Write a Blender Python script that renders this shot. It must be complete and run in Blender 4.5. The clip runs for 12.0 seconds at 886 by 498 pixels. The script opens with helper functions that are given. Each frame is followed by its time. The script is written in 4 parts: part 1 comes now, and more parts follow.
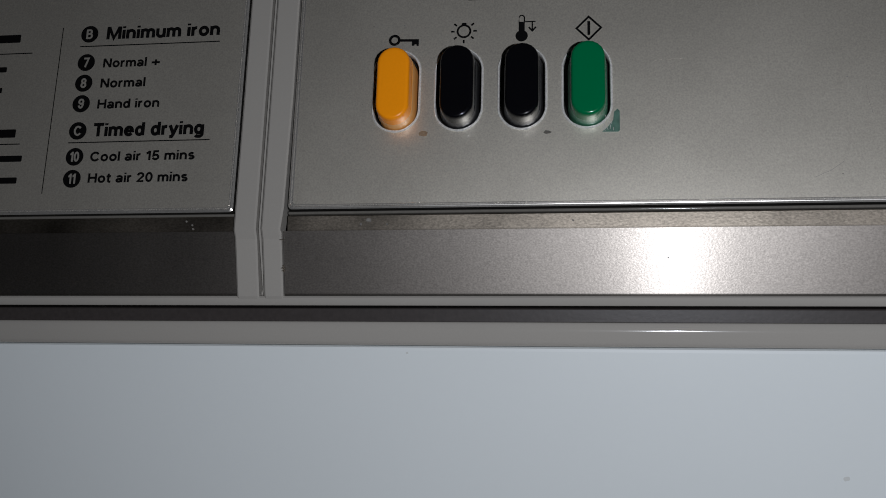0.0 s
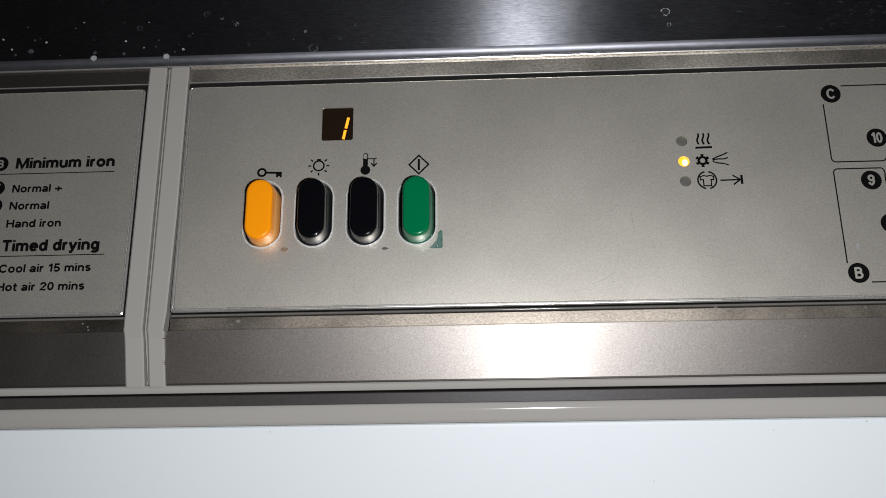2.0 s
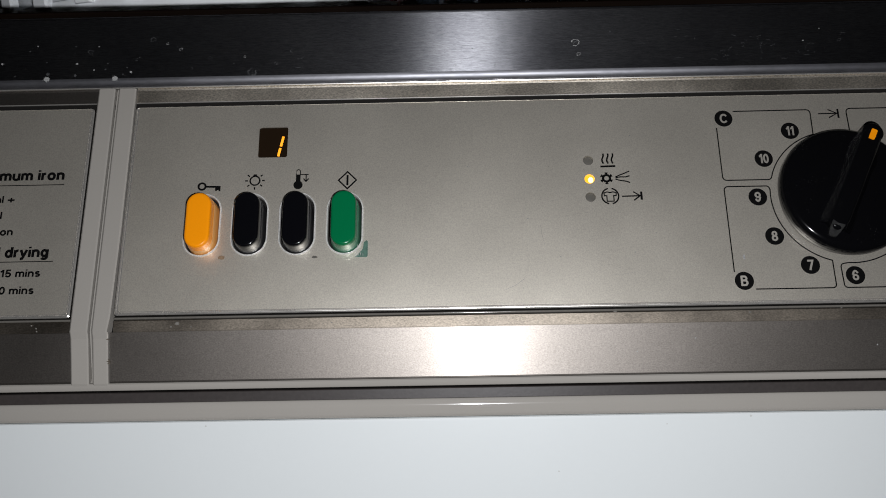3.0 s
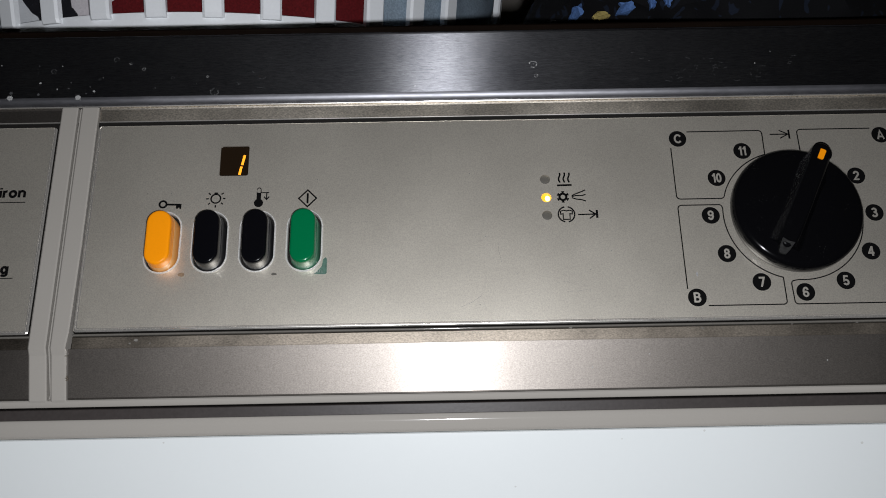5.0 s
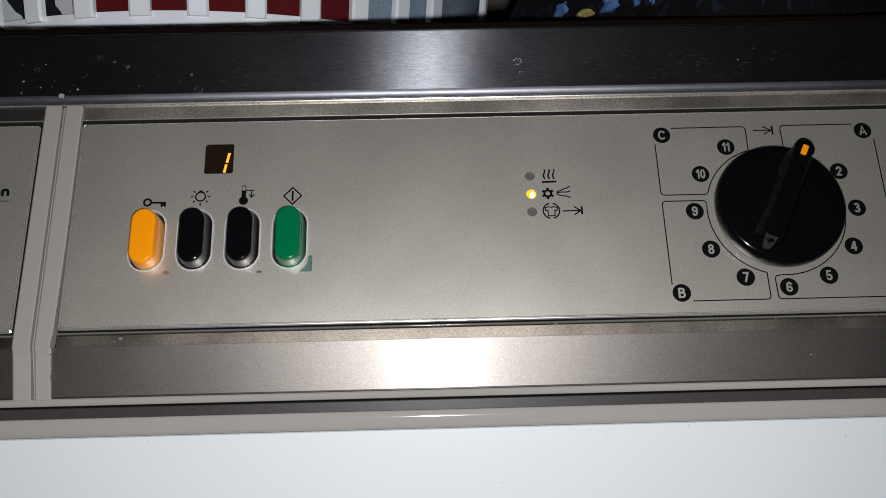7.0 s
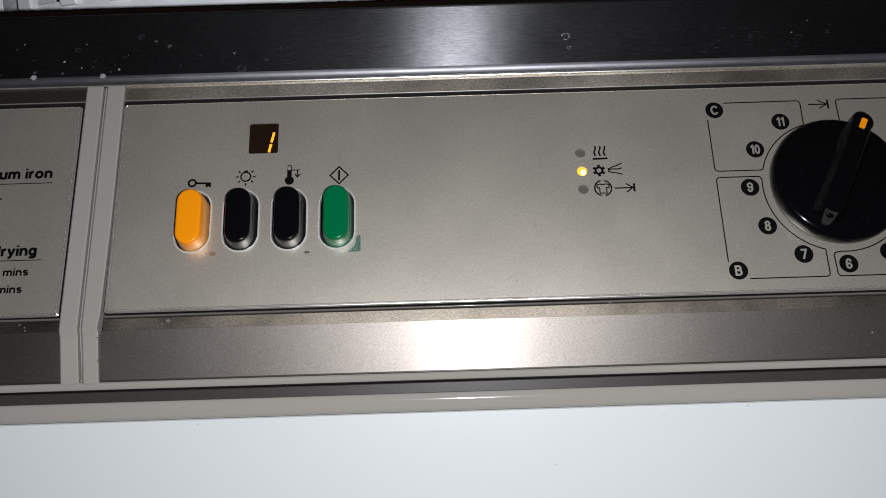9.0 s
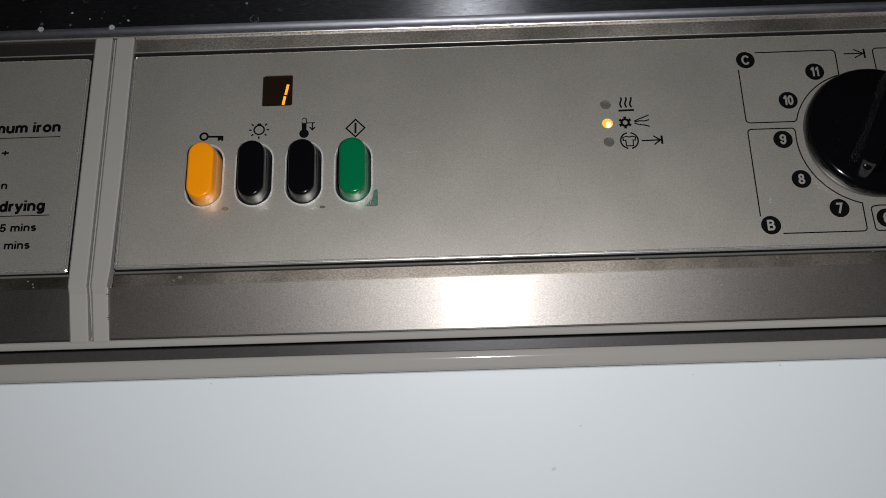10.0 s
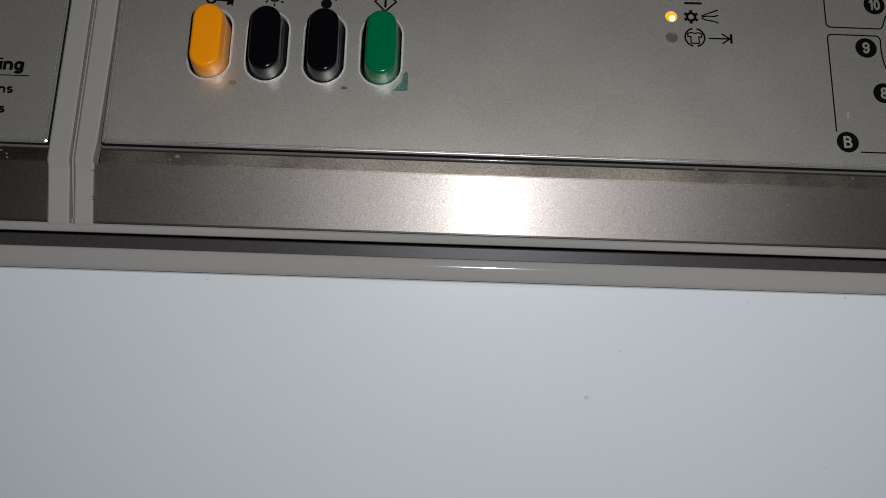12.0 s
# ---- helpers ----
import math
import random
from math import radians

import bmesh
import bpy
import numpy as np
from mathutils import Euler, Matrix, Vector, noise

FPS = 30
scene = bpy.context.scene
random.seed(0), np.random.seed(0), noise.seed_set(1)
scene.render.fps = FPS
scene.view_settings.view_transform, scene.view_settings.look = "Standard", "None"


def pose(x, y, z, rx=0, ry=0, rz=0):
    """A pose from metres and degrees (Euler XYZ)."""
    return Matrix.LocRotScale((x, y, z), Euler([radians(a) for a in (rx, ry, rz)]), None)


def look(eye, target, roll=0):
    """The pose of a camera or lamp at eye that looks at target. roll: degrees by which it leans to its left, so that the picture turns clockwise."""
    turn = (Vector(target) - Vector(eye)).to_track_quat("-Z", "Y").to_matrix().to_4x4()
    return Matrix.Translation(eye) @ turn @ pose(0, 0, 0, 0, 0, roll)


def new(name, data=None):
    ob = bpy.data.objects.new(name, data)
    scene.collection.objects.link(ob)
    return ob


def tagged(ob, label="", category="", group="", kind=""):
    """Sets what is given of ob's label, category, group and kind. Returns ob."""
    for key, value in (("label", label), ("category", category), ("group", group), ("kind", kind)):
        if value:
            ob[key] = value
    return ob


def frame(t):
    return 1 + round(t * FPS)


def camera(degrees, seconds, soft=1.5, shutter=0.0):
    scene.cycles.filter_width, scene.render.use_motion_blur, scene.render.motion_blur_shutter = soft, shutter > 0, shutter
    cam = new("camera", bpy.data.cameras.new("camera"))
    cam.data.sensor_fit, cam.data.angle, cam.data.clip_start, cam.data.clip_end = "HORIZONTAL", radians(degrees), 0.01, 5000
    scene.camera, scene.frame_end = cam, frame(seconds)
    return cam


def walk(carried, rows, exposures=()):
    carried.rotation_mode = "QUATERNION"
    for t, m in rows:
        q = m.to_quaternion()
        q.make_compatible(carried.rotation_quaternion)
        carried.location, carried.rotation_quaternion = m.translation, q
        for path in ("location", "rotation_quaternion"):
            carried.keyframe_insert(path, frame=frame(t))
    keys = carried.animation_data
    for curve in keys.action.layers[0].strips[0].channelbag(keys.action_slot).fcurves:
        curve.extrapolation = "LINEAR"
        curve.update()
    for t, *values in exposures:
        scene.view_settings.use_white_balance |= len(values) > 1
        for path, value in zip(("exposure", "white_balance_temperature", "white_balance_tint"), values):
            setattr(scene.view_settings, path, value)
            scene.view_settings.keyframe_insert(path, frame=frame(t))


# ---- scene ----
from mathutils import geometry

cam = camera(51.0, 12.0, soft=0.95)
ROWS = [
    (0, look((0.0302, -0.2779, 0.7501), (-0.0187, 0.0660, 0.7070), -1.38)),
    (0.5, look((0.0562, -0.3202, 0.7614), (0.0092, 0.0255, 0.7333), -1.44)),
    (1, look((0.0501, -0.3258, 0.7754), (0.0234, 0.0218, 0.7448), -1.37)),
    (1.5, look((0.0553, -0.3340, 0.7682), (0.0385, 0.0151, 0.7506), -1.31)),
    (2, look((0.0557, -0.3340, 0.7624), (0.0415, 0.0154, 0.7478), -1.38)),
    (2.5, look((0.0667, -0.3413, 0.7633), (0.0576, 0.0084, 0.7501), -1.20)),
    (3, look((0.0746, -0.3616, 0.7593), (0.0706, -0.0117, 0.7518), -1.07)),
    (3.2, look((0.0756, -0.3619, 0.7591), (0.0769, -0.0120, 0.7520), -1.06)),
    (4.8, look((0.0836, -0.3659, 0.7563), (0.0877, -0.0159, 0.7568), -1.03)),
    (5, look((0.0838, -0.3659, 0.7561), (0.0864, -0.0159, 0.7581), -1.03)),
    (5.5, look((0.0849, -0.3638, 0.7542), (0.0881, -0.0138, 0.7562), -1.15)),
    (6, look((0.0854, -0.3661, 0.7534), (0.0899, -0.0161, 0.7551), -1.20)),
    (6.5, look((0.0873, -0.3657, 0.7550), (0.0931, -0.0157, 0.7576), -1.30)),
    (7, look((0.0853, -0.3663, 0.7547), (0.0919, -0.0163, 0.7568), -1.30)),
    (7.2, look((0.0851, -0.3663, 0.7546), (0.0919, -0.0163, 0.7571), -1.31)),
    (8.8, look((0.0719, -0.3602, 0.7513), (0.0757, -0.0102, 0.7503), -1.70)),
    (9, look((0.0711, -0.3597, 0.7507), (0.0731, -0.0097, 0.7495), -1.74)),
    (9.5, look((0.0696, -0.3593, 0.7437), (0.0679, -0.0093, 0.7408), -1.97)),
    (10, look((0.0684, -0.3481, 0.7403), (0.0652, 0.0019, 0.7332), -1.79)),
    (10.5, look((0.0699, -0.3354, 0.7342), (0.0672, 0.0144, 0.7220), -1.06)),
    (11, look((0.0707, -0.3222, 0.7272), (0.0702, 0.0274, 0.7103), -0.07)),
    (11.5, look((0.0561, -0.3042, 0.7203), (0.0596, 0.0449, 0.6951), 1.66)),
    (12, look((0.0497, -0.3113, 0.7249), (0.0567, 0.0374, 0.6960), 1.98)),
]
walk(cam, ROWS, exposures=[(0.0, -0.57, 6150, 10), (0.5, -0.24, 6250, 10), (1.0, 0.2, 6350, 10), (1.5, 0.32, 6400, 10), (2.0, 0.27, 6350, 10), (2.5, 0.02, 6450, 10), (3.0, 0.08, 6450, 10), (5.0, 0.19, 6400, 10), (7.0, 0.2, 6400, 10), (9.0, 0.17, 6400, 10), (9.5, 0.03, 6400, 10), (10.0, -0.1, 6400, 10), (10.5, -0.36, 6400, 10), (11.0, -0.74, 6300, 10), (11.5, -0.47, 6300, 10), (12.0, -0.41, 6300, 10)])

# ---- world and light: a dark room, lit by a small torch held beside the camera ----
world = bpy.data.worlds.new("world")
world.use_nodes = True
scene.world = world
world.node_tree.nodes["Background"].inputs["Color"].default_value = (0.55, 0.6, 0.7, 1)
world.node_tree.nodes["Background"].inputs["Strength"].default_value = 0.004

torch_data = bpy.data.lights.new("torch_light", "SPOT")
torch_data.energy = 4.3
torch_data.color = (0.978, 0.985, 1.015)
torch_data.shadow_soft_size = 0.0035
torch_data.spot_size = radians(150)
torch_data.spot_blend = 0.9
torch = new("torch_light", torch_data)
torch.matrix_world = look((0.091, -0.352, 0.749), (0.07, 0.0, 0.73))


# ---- materials ----
def material(name, color, rough=0.5, metal=0.0, spec=0.5, coat=0.0):
    m = bpy.data.materials.new(name)
    m.use_nodes = True
    b = m.node_tree.nodes["Principled BSDF"]
    b.inputs["Base Color"].default_value = (*color, 1)
    b.inputs["Roughness"].default_value = rough
    b.inputs["Metallic"].default_value = metal
    b.inputs["Specular IOR Level"].default_value = spec
    b.inputs["Coat Weight"].default_value = coat
    b.inputs["Coat Roughness"].default_value = 0.08
    return m, m.node_tree, b


def noise_node(tree, scale, detail=3.0, stretch=(1, 1, 1), rough=0.55):
    n = tree.nodes
    coord, mapping, tex = n.new("ShaderNodeTexCoord"), n.new("ShaderNodeMapping"), n.new("ShaderNodeTexNoise")
    mapping.inputs["Scale"].default_value = stretch
    tex.inputs["Scale"].default_value = scale
    tex.inputs["Detail"].default_value = detail
    tex.inputs["Roughness"].default_value = rough
    tree.links.new(coord.outputs["Object"], mapping.inputs["Vector"])
    tree.links.new(mapping.outputs["Vector"], tex.inputs["Vector"])
    return tex


def ramp(tree, source, stops):
    r = tree.nodes.new("ShaderNodeValToRGB")
    while len(r.color_ramp.elements) < len(stops):
        r.color_ramp.elements.new(0.5)
    for e, (p, c) in zip(r.color_ramp.elements, stops):
        e.position, e.color = p, (*c, 1) if len(c) == 3 else c
    tree.links.new(source, r.inputs["Fac"])
    return r


def blend(tree, fac, a, b, mode="MIX"):
    x = tree.nodes.new("ShaderNodeMix")
    x.data_type, x.blend_type = "RGBA", mode
    for socket, value in ((x.inputs[0], fac), (x.inputs[6], a), (x.inputs[7], b)):
        if isinstance(value, (int, float)):
            socket.default_value = value
        elif isinstance(value, tuple):
            socket.default_value = (*value, 1)
        else:
            tree.links.new(value, socket)
    return x.outputs[2]


def bump(tree, bsdf, height, strength, distance=0.0005):
    b = tree.nodes.new("ShaderNodeBump")
    b.inputs["Strength"].default_value = strength
    b.inputs["Distance"].default_value = distance
    tree.links.new(height, b.inputs["Height"])
    tree.links.new(b.outputs["Normal"], bsdf.inputs["Normal"])
    return b


def grainy(name, color, rough, metal, scale, amount, grain=0.3, stretch=(1, 1, 1), dist=0.0002, spec=0.5, coat=0.0, spread=0.012, cloud=0.02):
    """A surface with fine grain, slow blotches and uneven gloss."""
    m, tree, b = material(name, color, rough, metal, spec, coat)
    fine = noise_node(tree, scale, 4, stretch)
    slow = noise_node(tree, 28, 3)
    dark = tuple(c * (1 - amount) for c in color)
    light = tuple(min(1, c * (1 + amount)) for c in color)
    f = ramp(tree, fine.outputs["Fac"], [(0.3, dark), (0.7, light)])
    s = ramp(tree, slow.outputs["Fac"], [(0.3, (1 - cloud,) * 3), (0.7, (1, 1, 1))])
    tree.links.new(blend(tree, 1.0, f.outputs["Color"], s.outputs["Color"], "MULTIPLY"), b.inputs["Base Color"])
    gloss = ramp(tree, slow.outputs["Fac"], [(0.3, (rough - spread,) * 3), (0.7, (min(1, rough + spread),) * 3)])
    tree.links.new(gloss.outputs["Color"], b.inputs["Roughness"])
    bump(tree, b, fine.outputs["Fac"], grain, dist)
    return m


def second_lobe(m, rough, share, aniso=0.0, gain=1.0):
    """Brushed metal shines in two ways: adds a lobe of another width to a metal."""
    tree = m.node_tree
    a, out = tree.nodes["Principled BSDF"], tree.nodes["Material Output"]
    b, mix = tree.nodes.new("ShaderNodeBsdfPrincipled"), tree.nodes.new("ShaderNodeMixShader")
    for socket in ("Base Color", "Normal"):
        if a.inputs[socket].is_linked:
            source = a.inputs[socket].links[0].from_socket
            if socket == "Base Color" and gain != 1.0:
                source = blend(tree, 1.0, source, (gain,) * 3, "MULTIPLY")
            tree.links.new(source, b.inputs[socket])
    b.inputs["Metallic"].default_value = a.inputs["Metallic"].default_value
    b.inputs["Roughness"].default_value = rough
    if aniso:
        b.inputs["Anisotropic"].default_value = aniso
        t = tree.nodes.new("ShaderNodeTangent")
        t.direction_type, t.uv_map = "UV_MAP", "brush"
        tree.links.new(t.outputs["Tangent"], b.inputs["Tangent"])
    mix.inputs[0].default_value = share
    tree.links.new(a.outputs[0], mix.inputs[1])
    tree.links.new(b.outputs[0], mix.inputs[2])
    tree.links.new(mix.outputs[0], out.inputs["Surface"])
    return m


ALUMINIUM = grainy("silver_plate", (0.90, 0.835, 0.725), 0.395, 0.85, 2000, 0.13, 0.22, dist=0.0001, cloud=0.05)
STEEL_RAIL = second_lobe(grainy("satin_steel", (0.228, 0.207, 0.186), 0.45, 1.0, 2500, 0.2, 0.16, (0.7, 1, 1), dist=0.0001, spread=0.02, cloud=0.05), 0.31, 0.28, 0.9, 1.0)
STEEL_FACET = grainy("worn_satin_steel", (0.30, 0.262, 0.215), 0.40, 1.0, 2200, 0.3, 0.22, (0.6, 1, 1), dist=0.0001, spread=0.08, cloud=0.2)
STEEL_UPPER_LIT = grainy("pitted_steel", (0.66, 0.60, 0.51), 0.43, 1.0, 2200, 0.34, 0.3, (0.55, 1, 1), dist=0.00015, spread=0.06, cloud=0.15)
LEDGE_SHADE = grainy("shaded_ledge_plastic", (0.042, 0.036, 0.034), 0.4, 0.0, 900, 0.12, 0.1, spec=0.25)
GREY_PLASTIC = grainy("grey_plastic", (0.335, 0.315, 0.285), 0.10, 0.0, 2200, 0.02, 0.02, spec=0.5)
DARK_PLASTIC = grainy("dark_plastic", (0.010, 0.009, 0.008), 0.6, 0.0, 900, 0.1, 0.1, spec=0.2)
WHITE_ENAMEL = grainy("white_enamel", (0.685, 0.715, 0.712), 0.34, 0.0, 420, 0.004, 0.02, spread=0.01, cloud=0.008)
PRINT = material("black_print", (0.0035, 0.0034, 0.0036), 0.55, spec=0.06)[0]
SEAL = grainy("glossy_grey_seal", (0.13, 0.122, 0.108), 0.12, 0.0, 1500, 0.1, 0.05)
NUMERAL = material("silver_numeral", (0.70, 0.66, 0.585), 0.45, 0.8)[0]
BLACK_GLOSS = material("black_button_plastic", (0.003, 0.003, 0.004), 0.13, spec=0.35)[0]
ORANGE = grainy("orange_plastic", (0.93, 0.30, 0.003), 0.22, 0.0, 1500, 0.02, 0.02, spec=0.3)
GREEN = grainy("green_plastic", (0.001, 0.135, 0.046), 0.18, 0.0, 1500, 0.03, 0.02, spec=0.35)
POLISHED = grainy("polished_rim", (0.74, 0.71, 0.66), 0.27, 0.8, 1500, 0.12, 0.08, dist=0.0001, spread=0.05)
STEEL_HEM = grainy("folded_steel_hem", (0.20, 0.20, 0.215), 0.45, 1.0, 900, 0.12, 0.1, (0.3, 1, 1), dist=0.0001, spread=0.04)
RIM = grainy("worn_rim", (0.82, 0.805, 0.77), 0.3, 0.35, 1500, 0.2, 0.25, cloud=0.2)
LIME = grainy("limescale", (0.28, 0.28, 0.275), 0.7, 0.0, 2600, 0.3, 0.5)
LIME_FAINT = grainy("faint_limescale", (0.06, 0.061, 0.063), 0.55, 0.3, 2600, 0.4, 0.4)
STAIN_GREEN = grainy("green_residue", (0.10, 0.19, 0.15), 0.4, 0.3, 900, 0.3, 0.2)
STAIN_BROWN = grainy("brown_residue", (0.27, 0.19, 0.12), 0.5, 0.3, 1400, 0.3, 0.2)
DIRT_BROWN = grainy("brown_dirt", (0.12, 0.10, 0.075), 0.7, 0.0, 1400, 0.3, 0.2)
DUST = grainy("pale_dust", (0.16, 0.15, 0.135), 0.7, 0.0, 1400, 0.3, 0.2)
SPECK = material("faint_speck", (0.55, 0.56, 0.54), 0.6)[0]
SCRATCH = material("scratch_mark", (0.42, 0.39, 0.35), 0.5, 0.7)[0]
LAMP_OFF = grainy("unlit_lens", (0.10, 0.094, 0.082), 0.5, 0.0, 1500, 0.06, 0.03, spec=0.2)
WORKTOP_BROWN = grainy("dark_brown_laminate", (0.0045, 0.0024, 0.0014), 0.7, 0.0, 160, 0.25, 0.1, (0.2, 1, 1), spec=0.03)
BASKET_WHITE = grainy("white_basket_plastic", (0.90, 0.925, 0.945), 0.35, 0.0, 700, 0.02, 0.05)
WALL = grainy("painted_wall", (0.30, 0.27, 0.24), 0.8, 0.0, 60, 0.05, 0.1, cloud=0.08)
FLOOR_TILE = grainy("floor_tile", (0.20, 0.17, 0.14), 0.5, 0.0, 40, 0.15, 0.1, cloud=0.1)


def glowing(name, color, strength, base=(0.3, 0.15, 0.02)):
    m, tree, b = material(name, base, 0.4)
    b.inputs["Emission Color"].default_value = (*color, 1)
    b.inputs["Emission Strength"].default_value = strength
    return m


DIGIT_GLOW = glowing("orange_digit", (1.0, 0.33, 0.012), 1.3)
LAMP_GLOW = glowing("lit_amber_lens", (1.0, 0.47, 0.02), 1.15, (0.35, 0.16, 0.01))
LAMP_CORE = glowing("bright_lamp_core", (1.0, 0.86, 0.45), 1.6, (0.5, 0.4, 0.2))
DISPLAY_GLASS = material("dark_display_window", (0.015, 0.009, 0.005), 0.12, coat=0.15)[0]


def knob_material(name, scale, dust, spread):
    m, tree, b = material(name, (0.005, 0.005, 0.006), 0.12, spec=0.13)
    v = tree.nodes.new("ShaderNodeTexVoronoi")
    v.inputs["Scale"].default_value = scale
    c = tree.nodes.new("ShaderNodeTexCoord")
    tree.links.new(c.outputs["Object"], v.inputs["Vector"])
    patchy = noise_node(tree, 90, 2)
    specks = ramp(tree, v.outputs["Distance"], [(0.10, (1, 1, 1)), (0.26, (0, 0, 0))])
    where = ramp(tree, patchy.outputs["Fac"], [(spread, (0, 0, 0)), (spread + 0.18, (1, 1, 1))])
    both = blend(tree, 1.0, specks.outputs["Color"], where.outputs["Color"], "MULTIPLY")
    tree.links.new(blend(tree, both, (0.0025, 0.0025, 0.003), dust), b.inputs["Base Color"])
    return m


PALE_END = grainy("mottled_black_plastic", (0.018, 0.018, 0.0175), 0.5, 0.0, 900, 0.7, 0.3, cloud=0.6, spec=0.1)
KNOB = knob_material("dusty_black_knob", 900, (0.016, 0.016, 0.015), 0.54)
GRIP = knob_material("dusty_black_grip", 2300, (0.02, 0.02, 0.018), 0.52)
GRIP_DUST_LIT = knob_material("torchlit_dusty_flank", 2600, (0.16, 0.16, 0.145), 0.30)


def lid_material():
    """Brushed steel: fine scratches along x spread the reflections upwards."""
    m, tree, b = material("brushed_steel", (0.5, 0.5, 0.52), 0.24, 0.968)
    lines = noise_node(tree, 520, 5, (0.5, 1, 6), 0.9)
    slow = noise_node(tree, 30, 4)
    c = ramp(tree, lines.outputs["Fac"], [(0.3, (0.062, 0.062, 0.067)), (0.72, (0.20, 0.202, 0.212))])
    s = ramp(tree, slow.outputs["Fac"], [(0.35, (0.8, 0.8, 0.82)), (0.65, (1, 1, 1))])
    tree.links.new(blend(tree, 1.0, c.outputs["Color"], s.outputs["Color"], "MULTIPLY"), b.inputs["Base Color"])
    r = ramp(tree, slow.outputs["Fac"], [(0.3, (0.275,) * 3), (0.7, (0.32,) * 3)])
    tree.links.new(r.outputs["Color"], b.inputs["Roughness"])
    b.inputs["Anisotropic"].default_value = 1.0
    t = tree.nodes.new("ShaderNodeTangent")
    t.direction_type, t.uv_map = "UV_MAP", "brush"
    tree.links.new(t.outputs["Tangent"], b.inputs["Tangent"])
    bump(tree, b, lines.outputs["Fac"], 0.12, 0.0001)
    return m


LID_STEEL = second_lobe(lid_material(), 0.52, 0.13, 0.5, 1.0)


def cloth(name, color, amount=0.25, scale=900):
    return grainy(name, color, 0.9, 0.0, scale, amount, 0.6, dist=0.0006, spec=0.2)


MAROON = cloth("maroon_cotton", (0.10, 0.006, 0.008))
BLUE_GREY = cloth("blue_grey_cotton", (0.26, 0.33, 0.40))
PALE = cloth("pale_cotton", (0.58, 0.55, 0.57), 0.06)
BLACK_CLOTH = cloth("black_cotton", (0.0035, 0.0035, 0.0045))
NAVY = cloth("navy_cotton", (0.020, 0.028, 0.042))


def patterned(name, dark, light, scale, edge):
    m, tree, b = material(name, dark, 0.9, spec=0.2)
    n = noise_node(tree, scale, 1.5, (1, 1, 0.6))
    n.inputs["Distortion"].default_value = 2.2
    r = ramp(tree, n.outputs["Fac"], [(edge, dark), (edge + 0.02, light)])
    tree.links.new(r.outputs["Color"], b.inputs["Base Color"])
    weave = noise_node(tree, 1200, 2)
    bump(tree, b, weave.outputs["Fac"], 0.5, 0.0005)
    return m




def striped(name, dark, light):
    """Wavy dark strokes printed on pale cloth."""
    m, tree, b = material(name, light, 0.9, spec=0.2)
    c, w = tree.nodes.new("ShaderNodeTexCoord"), tree.nodes.new("ShaderNodeTexWave")
    w.bands_direction = "DIAGONAL"
    w.inputs["Scale"].default_value = 15
    w.inputs["Distortion"].default_value = 5
    w.inputs["Detail"].default_value = 2
    w.inputs["Detail Scale"].default_value = 2.2
    tree.links.new(c.outputs["Object"], w.inputs["Vector"])
    r = ramp(tree, w.outputs["Fac"], [(0.50, dark), (0.54, light)])
    tree.links.new(r.outputs["Color"], b.inputs["Base Color"])
    weave = noise_node(tree, 1200, 2)
    bump(tree, b, weave.outputs["Fac"], 0.5, 0.0005)
    return m


ZEBRA = striped("black_and_white_print", (0.012, 0.012, 0.016), (0.66, 0.68, 0.70))
BLUE_PRINT = patterned("blue_print_on_black", (0.0012, 0.0013, 0.0020), (0.005, 0.008, 0.016), 75, 0.62)
YELLOW_PRINT = cloth("yellow_print", (0.30, 0.24, 0.08))

# ---- building helpers ----
Z0 = 0.80
TILT = 20.7
PANEL = pose(0, 0, Z0, 90 - TILT, 0, 0)   # panel coordinates: u along x, v up the sloping panel, w out of it
X0, X1 = -0.255, 0.340
MM = 0.001


def link(name, bm, mat, parent=None, label="", m=None, smooth=False):
    """One mesh object from a bmesh, under its thing or part."""
    if m is not None:
        bm.transform(m)
    bmesh.ops.recalc_face_normals(bm, faces=bm.faces)
    me = bpy.data.meshes.new(name)
    bm.to_mesh(me)
    bm.free()
    if smooth:
        me.shade_smooth()
        me.set_sharp_from_angle(angle=radians(35))
    me.materials.append(mat)
    return attach(new(name, me), parent, label)


def attach(ob, parent, label=""):
    if parent is not None:
        ob.parent = parent
        if parent.type == "EMPTY":
            ob.matrix_parent_inverse = Matrix.Translation(-parent.location)
    if label:
        ob["label"] = label
    return ob


def base(name, x, y, z, label, category, group=""):
    e = new(name)
    e.location = (x, y, z)
    e.empty_display_size = 0.02
    return tagged(e, label, category, group)


def loops(bm, rings, close=True, cap_start=True, cap_end=True):
    """Skins rings of equal length one after another."""
    made = [[bm.verts.new(p) for p in ring] for ring in rings]
    n = len(made[0])
    for a, b in zip(made, made[1:]):
        for i in range(n if close else n - 1):
            bm.faces.new((a[i], a[(i + 1) % n], b[(i + 1) % n], b[i]))
    if cap_start:
        bm.faces.new(made[0][::-1])
    if cap_end:
        bm.faces.new(made[-1])
    return made


def along_x(profile, x0, x1, steps=1):
    """A solid of a closed profile of (y, z) drawn out along x."""
    bm = bmesh.new()
    xs = [x0 + (x1 - x0) * i / steps for i in range(steps + 1)]
    loops(bm, [[(x, y, z) for y, z in profile] for x in xs])
    uv = bm.loops.layers.uv.new("brush")
    for f in bm.faces:
        for corner in f.loops:
            corner[uv].uv = (corner.vert.co.z + corner.vert.co.y * 0.3, corner.vert.co.x)
    return bm


